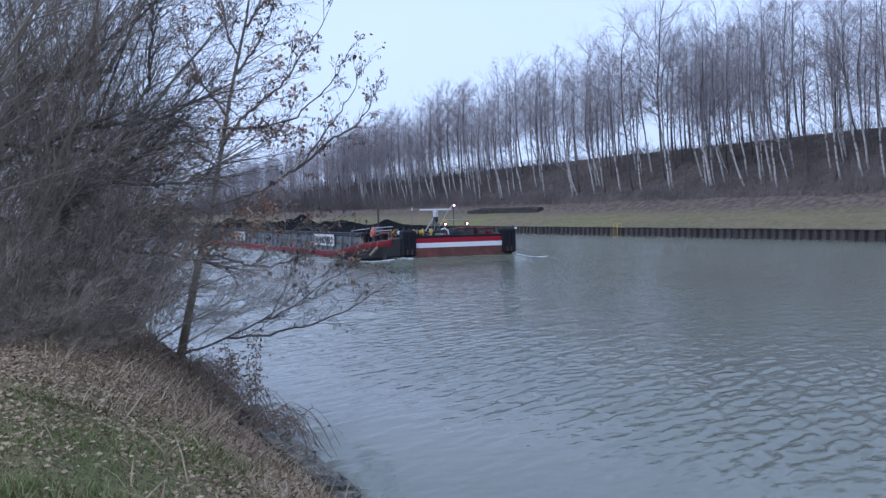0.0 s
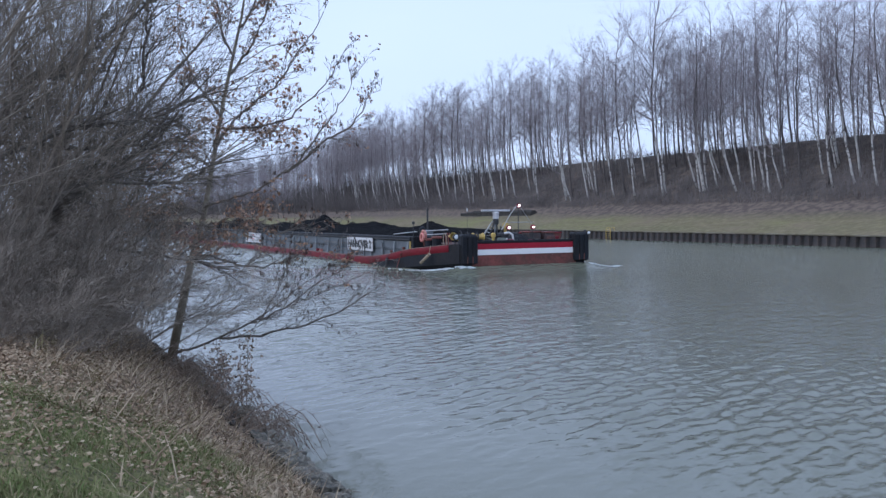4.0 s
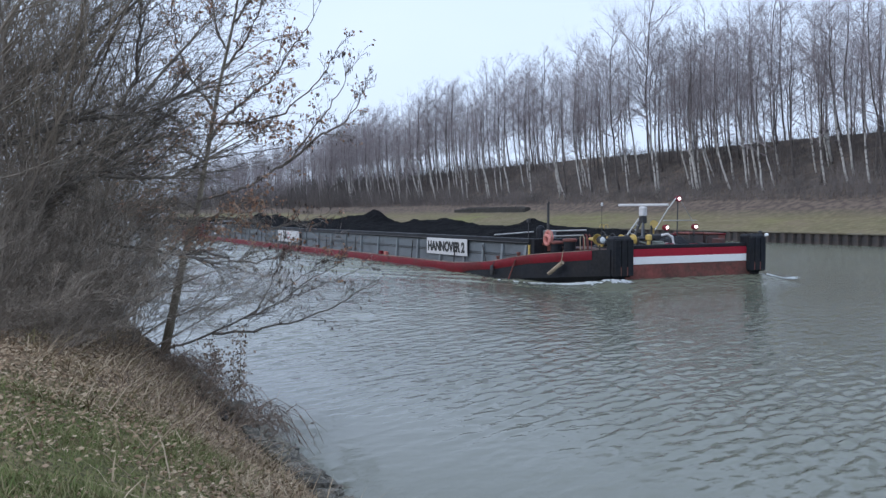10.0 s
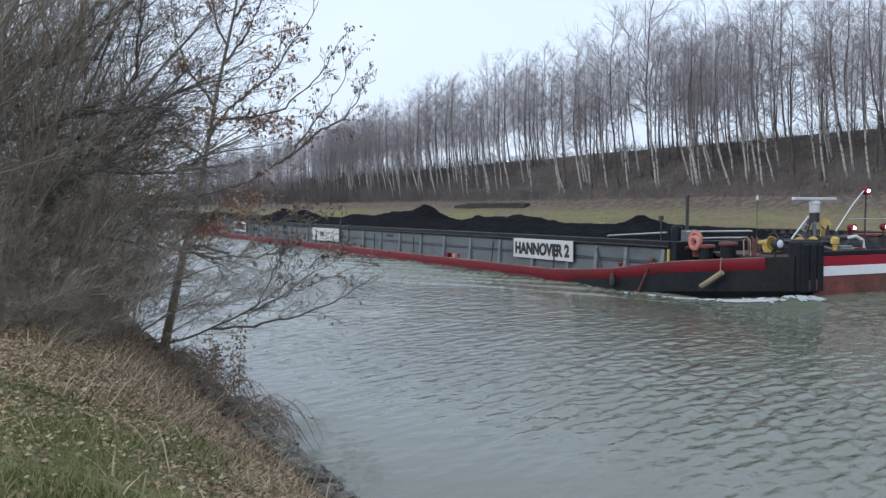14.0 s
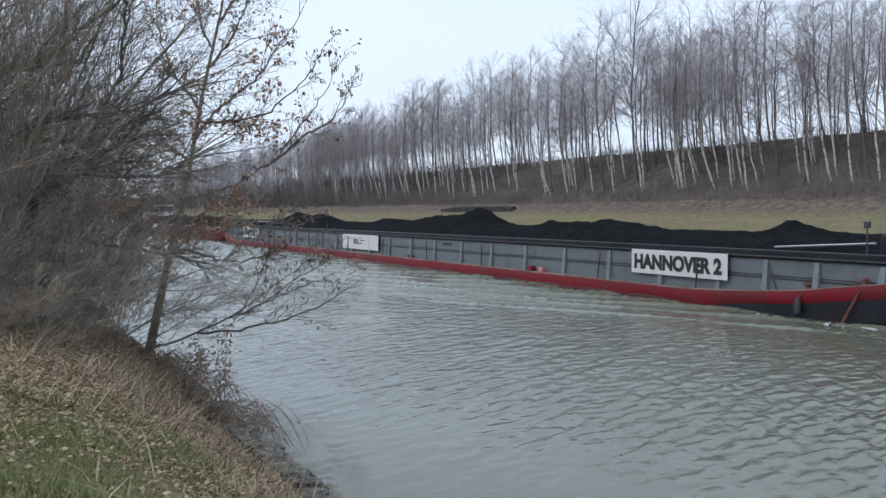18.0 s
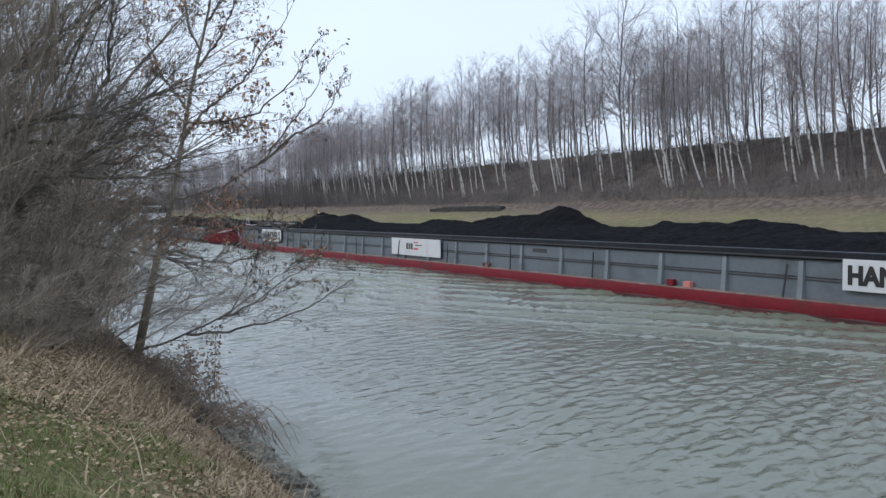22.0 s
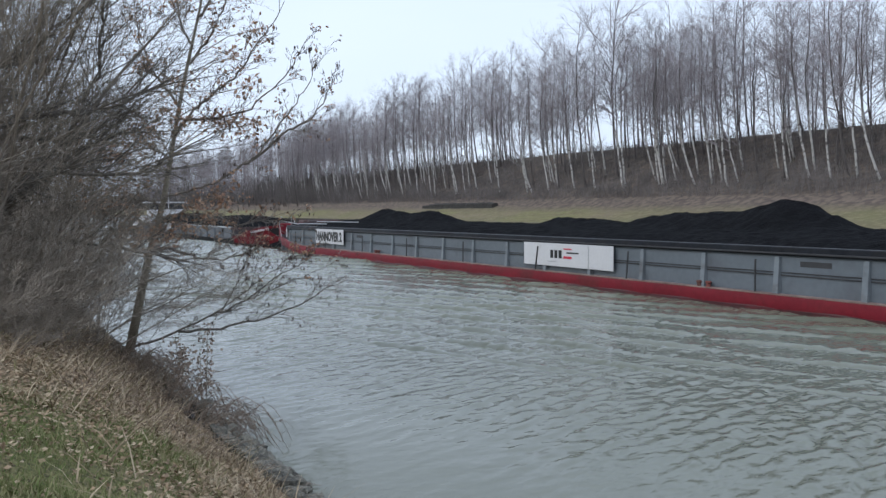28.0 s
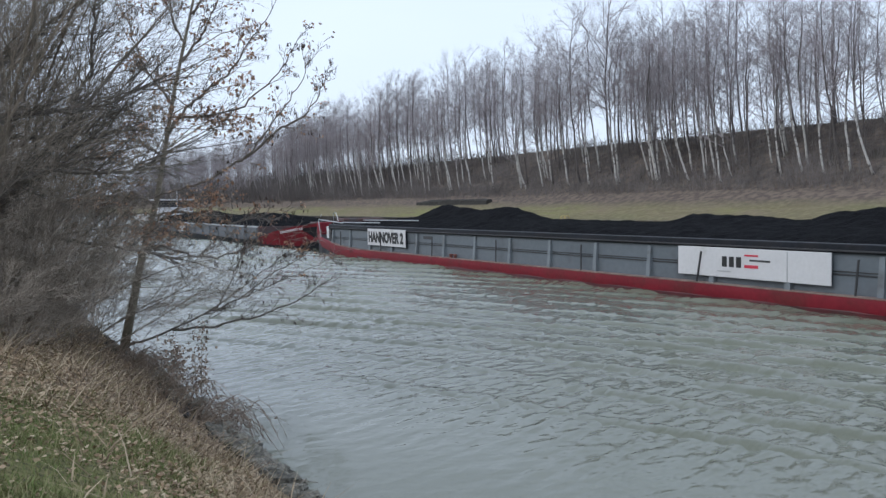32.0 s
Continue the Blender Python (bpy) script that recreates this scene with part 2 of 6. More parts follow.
M_WETSHADE = material("wet_and_shaded_red_paint", (0.075, 0.009, 0.013), 0.35, spread=0.35, scale=0.7, fine=5, other=(0.03, 0.014, 0.013), mix_scale=0.8, mix_at=0.55)
M_RUST = material("rusted_red_paint", (0.19, 0.055, 0.045), 0.75, spread=0.4, scale=0.9, fine=7, other=(0.10, 0.045, 0.035), mix_scale=1.3)
M_BLACK = material("black_hull_paint", (0.015, 0.017, 0.022), 0.5, spec=0.15, spread=0.4, scale=0.6, fine=6, other=(0.022, 0.021, 0.022), mix_scale=0.8, mix_at=0.60)
M_GREY = material("grey_coaming_paint", (0.118, 0.138, 0.156), 0.6, spread=0.12, scale=0.35, fine=4, bump=0.12, other=(0.09, 0.10, 0.112), mix_scale=0.7, mix_at=0.63, mix_soft=0.08)
M_POST = material("light_grey_post_paint", (0.165, 0.188, 0.205), 0.6, spread=0.15, scale=0.8, fine=6, bump=0.12, other=(0.12, 0.125, 0.13), mix_scale=1.4, mix_at=0.62, mix_soft=0.08)
M_EDGE = material("worn_deck_edge", (0.27, 0.20, 0.17), 0.8, spread=0.35, scale=0.9, fine=7, other=(0.15, 0.09, 0.08), mix_scale=1.1)
M_DARKGREY = material("dark_grey_paint", (0.10, 0.11, 0.125), 0.6, spread=0.2, scale=0.4, fine=4)
M_WHITE = material("white_paint", (0.55, 0.55, 0.56), 0.5, spread=0.06, scale=0.7, fine=8, bump=0.1, other=(0.45, 0.45, 0.44), mix_scale=0.9, mix_at=0.66, mix_soft=0.06)
M_LETTER = material("black_lettering", (0.012, 0.012, 0.013), 0.5, spread=0.2)
M_COAL = material("coal", (0.009, 0.0095, 0.011), 1.0, spread=0.5, scale=1.6, fine=11, bump=0.9, bump_size=0.12, spec=0.06)
M_ROPE = material("weathered_rope", (0.20, 0.22, 0.20), 0.95, spread=0.3, scale=6, fine=40)
M_STEEL = material("galvanised_steel", (0.42, 0.43, 0.44), 0.45, metal=0.6, spread=0.15, scale=2, fine=20, bump=0.05)
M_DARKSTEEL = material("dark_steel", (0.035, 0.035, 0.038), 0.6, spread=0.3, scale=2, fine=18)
M_YELLOW = material("yellow_paint", (0.46, 0.33, 0.09), 0.55, spread=0.2, scale=2, fine=12)
M_ORANGE = material("orange_lifebuoy", (0.50, 0.19, 0.16), 0.6, spread=0.12, scale=3, fine=20)
M_WOOD = material("weathered_timber", (0.30, 0.24, 0.17), 0.85, spread=0.3, scale=3, fine=22)
M_DECK = material("deck_plating", (0.10, 0.045, 0.042), 0.75, spread=0.35, scale=0.8, fine=8, other=(0.055, 0.05, 0.05), mix_scale=0.8)
M_LOGORED = material("red_sign_bar", (0.50, 0.03, 0.06), 0.5, spread=0.1)
M_WHITE_LAMP = glow("white_navigation_light", (1.0, 0.86, 0.80), 4.0)
M_LENS = material("lamp_glass", (0.75, 0.78, 0.80), 0.12, spread=0.05)
M_STONE = material("riprap_stone", (0.075, 0.071, 0.06), 0.8, spread=0.45, scale=5, fine=30, other=(0.19, 0.175, 0.14), mix_scale=3, vary=0.45)
M_STRIPE = material("white_bow_paint", (0.80, 0.80, 0.80), 0.5, spread=0.05, scale=0.7, fine=8, bump=0.1, other=(0.68, 0.67, 0.65), mix_scale=0.9, mix_at=0.66, mix_soft=0.06)
M_GAPSTONE = material("gap_shade_rubble", (0.026, 0.024, 0.021), 0.6, spread=0.45, scale=5, fine=30)
M_LIMB = material("young_limb_bark", (0.20, 0.172, 0.15), 0.85, spread=0.3, scale=4, fine=40)
M_WEED = island_material("dead_weed_heads", [(0.32, 0.24, 0.185), (0.44, 0.35, 0.27), (0.24, 0.17, 0.135)])
M_BOUGH = material("dark_bough_bark", (0.14, 0.122, 0.105), 0.9, spread=0.4, scale=2, fine=30)
M_FOAM = material("white_water_foam", (0.47, 0.50, 0.51), 0.85, spread=0.2, scale=3, fine=14, bump=0.8, bump_size=0.05)
M_BLOCK = material("dark_brushwood", (0.045, 0.043, 0.04), 0.95, spread=0.4, scale=2, fine=9)
M_LEAF = island_material("dry_leaves", [(0.26, 0.14, 0.09), (0.42, 0.25, 0.16), (0.50, 0.34, 0.23), (0.34, 0.19, 0.13)])
M_CATKIN = island_material("catkins", [(0.05, 0.035, 0.03), (0.09, 0.06, 0.05), (0.07, 0.05, 0.035)])
M_LITTER = island_material("fallen_leaves", [(0.20, 0.135, 0.08), (0.41, 0.32, 0.21), (0.46, 0.37, 0.255), (0.30, 0.215, 0.135), (0.38, 0.275, 0.175), (0.17, 0.115, 0.075), (0.28, 0.195, 0.125)])
M_GRASS = island_material("grass_blades", [(0.12, 0.165, 0.05), (0.16, 0.20, 0.065), (0.28, 0.25, 0.13), (0.14, 0.165, 0.055), (0.34, 0.285, 0.17)])
M_STRAW = island_material("dry_grass", [(0.25, 0.19, 0.12), (0.46, 0.375, 0.26), (0.34, 0.265, 0.18), (0.17, 0.125, 0.08), (0.22, 0.20, 0.085)])
M_BRAMBLE = island_material("bramble_stems", [(0.12, 0.09, 0.07), (0.20, 0.15, 0.115), (0.30, 0.235, 0.175)])
M_CLOAK = material("far_brush", (0.150, 0.134, 0.129), 0.95, spread=0.5, scale=0.12, fine=1.5)


# ---------------------------------------------------------------- building helpers
class Geo:
    """Vertices and faces of one mesh."""

    def __init__(self):
        self.v, self.f = [], []

    def add(self, verts, faces):
        k = len(self.v)
        self.v += [tuple(p) for p in verts]
        self.f += [tuple(k + i for i in q) for q in faces]
        return self

    def box(self, x0, x1, y0, y1, z0, z1, b=0.012):
        """A box with chamfered edges."""
        b = min(b, (x1 - x0) / 3, (y1 - y0) / 3, (z1 - z0) / 3)
        ends, idx, verts = ((x0, x1), (y0, y1), (z0, z1)), {}, []
        for i in (0, 1):
            for j in (0, 1):
                for k in (0, 1):
                    c = [ends[0][i], ends[1][j], ends[2][k]]
                    inn = [c[a] + (b if (i, j, k)[a] == 0 else -b) for a in range(3)]
                    for a in range(3):
                        p = list(inn)
                        p[a] = c[a]
                        idx[i, j, k, a] = len(verts)
                        verts.append(p)
        faces = []
        for a in range(3):
            u, w = (a + 1) % 3, (a + 2) % 3
            for s in (0, 1):
                q = []
                for m, n in ((0, 0), (1, 0), (1, 1), (0, 1)):
                    key = [0, 0, 0]
                    key[a], key[u], key[w] = s, m, n
                    q.append(idx[(*key, a)])
                faces.append(q if s else q[::-1])
            for m in (0, 1):
                for n in (0, 1):
                    lo, hi = [0, 0, 0], [0, 0, 0]
                    lo[u], lo[w], hi[u], hi[w], hi[a] = m, n, m, n, 1
                    q = [idx[(*lo, u)], idx[(*hi, u)], idx[(*hi, w)], idx[(*lo, w)]]
                    faces.append(q if m == n else q[::-1])
        for i in (0, 1):
            for j in (0, 1):
                for k in (0, 1):
                    q = [idx[i, j, k, a] for a in range(3)]
                    faces.append(q if (i + j + k) % 2 else q[::-1])
        return self.add(verts, faces)

    def tube(self, pts, radii, n=6, caps=True):
        """A tapered tube along points."""
        pts = [Vector(p) for p in pts]
        if not isinstance(radii, (list, tuple)):
            radii = [radii] * len(pts)
        verts, faces = [], []
        for i, p in enumerate(pts):
            d = (pts[min(i + 1, len(pts) - 1)] - pts[max(i - 1, 0)]).normalized()
            up = Vector((0, 0, 1)) if abs(d.z) < 0.9 else Vector((1, 0, 0))
            a = d.cross(up).normalized()
            b = d.cross(a)
            for k in range(n):
                w = 2 * math.pi * k / n
                verts.append(p + (a * math.cos(w) + b * math.sin(w)) * radii[i])
            if i:
                for k in range(n):
                    k2 = (k + 1) % n
                    faces.append(((i - 1) * n + k, i * n + k, i * n + k2, (i - 1) * n + k2))
        if caps:
            faces.append(tuple(range(n)))
            faces.append(tuple(range(len(verts) - 1, len(verts) - n - 1, -1)))
        return self.add(verts, faces)

    def lathe(self, profile, at=(0, 0, 0), axis="z", n=16):
        """Turned shape: profile of (radius, height)."""
        verts, faces = [], []
        for r, h in profile:
            for k in range(n):
                w = 2 * math.pi * k / n
                c, s = r * math.cos(w), r * math.sin(w)
                p = {"z": (c, s, h), "x": (h, c, s), "y": (s, h, c)}[axis]
                verts.append([p[i] + at[i] for i in range(3)])
        for i in range(1, len(profile)):
            for k in range(n):
                k2 = (k + 1) % n
                faces.append(((i - 1) * n + k, (i - 1) * n + k2, i * n + k2, i * n + k))
        faces.append(tuple(range(n - 1, -1, -1)))
        faces.append(tuple(range(len(verts) - n, len(verts))))
        return self.add(verts, faces)

    def torus(self, at, big, small, axis="y", n=24, m=10):
        verts, faces = [], []
        for i in range(n):
            u = 2 * math.pi * i / n
            for j in range(m):
                w = 2 * math.pi * j / m
                r = big + small * math.cos(w)
                p = {"y": (r * math.cos(u), small * math.sin(w), r * math.sin(u)), "z": (r * math.cos(u), r * math.sin(u), small * math.sin(w)),
                     "x": (small * math.sin(w), r * math.cos(u), r * math.sin(u))}[axis]
                verts.append([p[k] + at[k] for k in range(3)])
                faces.append((i * m + j, (i + 1) % n * m + j, (i + 1) % n * m + (j + 1) % m, i * m + (j + 1) % m))
        return self.add(verts, faces)

    def loft(self, sections, closed=True, caps=True):
        """Skin between sections with the same number of points."""
        n, verts, faces = len(sections[0]), [], []
        for i, sec in enumerate(sections):
            verts += list(sec)
            if i:
                for k in range(n if closed else n - 1):
                    k2 = (k + 1) % n
                    faces.append(((i - 1) * n + k, (i - 1) * n + k2, i * n + k2, i * n + k))
        if caps:
            faces.append(tuple(range(n - 1, -1, -1)))
            faces.append(tuple(range(len(verts) - n, len(verts))))
        return self.add(verts, faces)

    def mesh(self, name, mat, smooth=False):
        me = bpy.data.meshes.new(name)
        me.from_pydata(self.v, [], self.f)
        me.materials.append(mat)
        if smooth:
            me.polygons.foreach_set("use_smooth", [True] * len(me.polygons))
        me.update()
        return me


def part(name, geo, mat, parent, label="", smooth=False, at=None):
    """One mesh object under a thing or under a part; geo may be a mesh that others share."""
    ob = new(name, geo.mesh(name, mat, smooth) if isinstance(geo, Geo) else geo)
    ob.parent = parent
    if at is not None:
        ob.matrix_basis = at
    return tagged(ob, label)


def thing(name, label, category, at=None, group="", kind=""):
    ob = new(name)
    if at is not None:
        ob.matrix_basis = at
    return tagged(ob, label, category, group, kind)


def lone(name, geo, mat, label, category="", kind="", smooth=False, group=""):
    return tagged(new(name, geo.mesh(name, mat, smooth)), label, category, group, kind)


def fix_normals(me):
    bm = bmesh.new()
    bm.from_mesh(me)
    bmesh.ops.recalc_face_normals(bm, faces=bm.faces)
    bm.to_mesh(me)
    bm.free()


rnd = random.Random(7)


def lerp_table(table, v):
    for (a, p), (b, q) in zip(table, table[1:]):
        if v <= b:
            return p + (q - p) * max(0.0, (v - a) / (b - a))
    return table[-1][1]


# ---------------------------------------------------------------- ground, water, far wall
WATER_Z = 0.25
QUAY = 83.64
PROFILE = [(-1600, 6.0), (-60, 3.2), (-12, 2.6), (-3, 2.56), (0, 2.5), (1.3, 2.02), (2.5, 1.25), (3.7, 0.45), (4.3, 0.0), (6, -1.0), (12, -3.0), (83.1, -3.0), (83.4, -2.9),
           (83.65, -2.8), (83.7, 1.45), (84.9, 1.59), (92.05, 3.44), (98.7, 6.28), (106.3, 9.89), (117.7, 15.68), (121.5, 16.25), (126.2, 15.8), (152, 11.6), (400, 10.0), (1900, 14.0)]


def ground_z(x, y):
    z = lerp_table(PROFILE, y)
    p = Vector((x, y, 0))
    if y < 3.4:
        z += 0.10 * noise.noise(p * 0.5) + 0.05 * noise.noise(p * 1.7) if x > -80 else 0
    if y > 88:
        z += (0.25 * noise.noise(p * 0.13) + 0.12 * noise.noise(p * 0.5)) * min(1, (y - 88) / 8)
    return z


def steps(*runs):
    out = []
    for a, b, d in runs:
        k = max(1, round((b - a) / d))
        out += [a + (b - a) * i / k for i in range(k)]
    return out + [runs[-1][1]]


def build_ground():
    xs = steps((-2500, -600, 100), (-600, -300, 12), (-300, -60, 4), (-60, -26, 1.0), (-26, 0, 0.3), (0, 30, 2), (30, 200, 17), (200, 2500, 150))
    ys = steps((-1600, -60, 150), (-60, -12, 6), (-12, -3, 1.5), (-3, 4.5, 0.25), (4.5, 12, 1.5), (12, 83.1, 15)) + [83.4, 83.65, 83.7] + steps((84.1, 124, 1.4), (124, 160, 6), (160, 400, 40), (400, 1900, 250))
    g = Geo()
    n = len(ys)
    g.v = [(x, y, ground_z(x, y)) for x in xs for y in ys]
    g.f = [(i * n + j, (i + 1) * n + j, (i + 1) * n + j + 1, i * n + j + 1) for i in range(len(xs) - 1) for j in range(n - 1)]
    return lone("ground", g, M_GROUND, "grassy canal banks strewn with brown leaf litter", "ground", "structure", smooth=True)


def ripples(x, y, gap, lee=True):
    """Height of the wind ripples at arrays of points; waves finer than the mesh are left out."""
    rng = np.random.RandomState(4)
    z = np.zeros_like(x)
    gust = 0.75 + 0.22 * np.sin(0.21 * x + 0.13 * y + 1.0) + 0.18 * np.sin(0.09 * x - 0.31 * y) + 0.12 * np.sin(0.55 * x + 0.4 * y)
    for _ in range(64):
        lam = math.exp(rng.uniform(math.log(0.22), math.log(0.95)))
        a = radians(26 + rng.normal(0, 17))
        k = 2 * math.pi / lam
        amp = 0.040 / k * math.exp(-(math.log(lam / 0.43) / 0.55) ** 2)
        keep = np.clip((lam / gap - 2.5) / 2.0, 0, 1)
        ph = k * (math.cos(a) * x + math.sin(a) * y) + rng.uniform(0, 6.28)
        z += amp * keep * (np.sin(ph) + 0.18 * np.cos(2 * ph))
    calm = 0.07 + 0.93 * np.clip((y - 0.29 * x - 9.2) / 5.5, 0, 1) ** 1.3
    open_water = 1.0 + 0.25 * np.clip((x + 20.0) / 12.0, 0, 1)
    return z * gust * open_water * (calm if lee else 1.0)


def sheet(name, rows, cols, points):
    """A grid mesh from an array of points, row by row."""
    g = Geo()
    g.v = [tuple(p) for p in points.tolist()]
    g.f = [(i * cols + j, (i + 1) * cols + j, (i + 1) * cols + j + 1, i * cols + j + 1) for i in range(rows - 1) for j in range(cols - 1)]
    return g


def build_water():
    """One sheet of water, finest near the viewpoint, with the ripples as real relief."""
    rad = [2.0]
    while rad[-1] < 2600:
        r = rad[-1]
        rad.append(r + (0.0034 * r + 0.010 if r < 75 else 0.12 * r))
    turn = steps((-100, 31, 6.0), (31, 93, 0.17), (93, 110, 3))
    rr, tt = np.meshgrid(np.array(rad), np.radians(np.array(turn)), indexing="ij")
    x, y = -np.sin(tt) * rr, np.cos(tt) * rr
    gap = np.maximum(0.0034 * rr + 0.010, np.where((tt < radians(31)) | (tt > radians(93)), 9.0, 0.0030 * rr)) + np.where(rr > 75, 99.0, 0.0)
    y = np.minimum(y, QUAY + 0.2)
    pts = np.stack([x, y, ripples(x, y, gap) + WATER_Z], -1).reshape(-1, 3)
    return lone("water", sheet("water", len(rad), len(turn), pts), M_WATER, "murky grey-green canal water with wind ripples", "water", "structure", smooth=True)


def build_quay():
    """Steel sheet piling with a capping beam along the far bank."""
    quay = thing("quay_wall", "dark rusty steel sheet-pile wall with capping beam along the water", "quay wall", kind="structure")
    d = 0.34
    g = Geo()
    outline = [(0, 0.0), (0.16, 0.0), (0.34, -d), (0.92, -d), (1.10, 0.0), (1.26, 0.0)]
    back = [(x, y + 0.03) for x, y in outline]
    ring = outline + back[::-1]
    g.loft([[(x, y, -1.2) for x, y in ring], [(x, y, 1.43) for x, y in ring]])
    pile = g.mesh("pile", M_PILE)
    fix_normals(pile)
    for i in range(280):
        part("pile", pile, M_PILE, quay, at=pose(-360 + 1.26 * i, QUAY + rnd.uniform(-0.015, 0.015), rnd.uniform(-0.02, 0.02)))
    rest = Geo()
    for i in range(170):
        rest.add([(x - 360 - 1.26 * (i + 1), y + QUAY, z) for z in (-1.2, 1.43) for x, y in outline], [(k, k + 1, k + 7, k + 6) for k in range(5)])
    tagged(part("far_piles", rest, M_PILE, quay), kind="stuff")
    cap = Geo()
    x = -575.0
    while x < -8:
        cap.box(x, x + 7.94, 83.16, 83.95, 1.43, 1.59, 0.03)
        x += 8.0
    part("capping_beam", cap, M_CAP, quay, "weathered capping beam with earth and grass on it")
    lad = thing("quay_ladder", "yellow steel ladder head on the sheet-pile wall", "ladder", at=pose(-111.0, 83.1, 0.15))
    for s in (-0.55, 0.55):
        part("rail", Geo().tube([(s, 0, -0.8), (s, 0, 1.75), (s, 0.25, 1.95), (s, 0.7, 1.95), (s, 0.8, 1.44)], 0.045, 6), M_YELLOW, lad)
    for k in range(8):
        part("rung", Geo().tube([(-0.55, 0, -0.5 + 0.3 * k), (0.55, 0, -0.5 + 0.3 * k)], 0.025, 6), M_YELLOW, lad)
    return quay


ground = build_ground()
water = build_water()
quay = build_quay()

# ---------------------------------------------------------------- loaded barge
NEAR, FAR_SIDE, MID = 25.92, 38.48, 32.2
BX = -67.0
OFF = pose(-BX, -MID, 0)
SHEER = [(-118, 1.95), (-114.5, 1.55), (-110, 1.05), (-106, 0.9), (-33.5, 0.87), (-30.8, 1.0), (-28, 1.22), (-24.3, 1.73), (-21, 2.01), (-18, 2.25)]
PLAN = [(-118, 1.5), (-114.5, 0.5), (-110, 0.08), (-106, 0.0), (-26, 0.0), (-22, 0.45), (-18, 1.2)]
STATIONS = [-117.2, -116, -114.5, -112, -110, -108, -106, -95, -80, -65, -50, -40, -36, -33.5, -32, -30.8, -29.4, -28, -26, -24.3, -22.6, -21, -19.5, -18.3]


def bpart(name, geo, mat, parent, label="", smooth=False):
    return part(name, geo, mat, parent, label, smooth, OFF)


def text_part(name, body, mat, parent, x0, x1, z0, z1, y, label="", thick=0.012):
    """Raised lettering on a board that faces the near bank."""
    cu = bpy.data.curves.new(name, "FONT")
    cu.body, cu.size, cu.extrude, cu.offset = body, 1.0, 0.006, thick
    cu.materials.append(mat)
    ob = new(name, cu)
    bpy.context.view_layer.update()
    w, h = ob.dimensions.x, ob.dimensions.y
    lo = min((c[0] for c in ob.bound_box))
    bot = min((c[1] for c in ob.bound_box))
    me = bpy.data.meshes.new_from_object(ob)
    bpy.data.objects.remove(ob)
    sx, sz = (x1 - x0) / w, (z1 - z0) / h
    me.transform(Matrix(((sx, 0, 0, x0 - lo * sx), (0, 0, -1, y), (0, sz, 0, z0 - bot * sz), (0, 0, 0, 1))))
    ob = new(name, me)
    ob.parent = parent
    return tagged(ob, label)


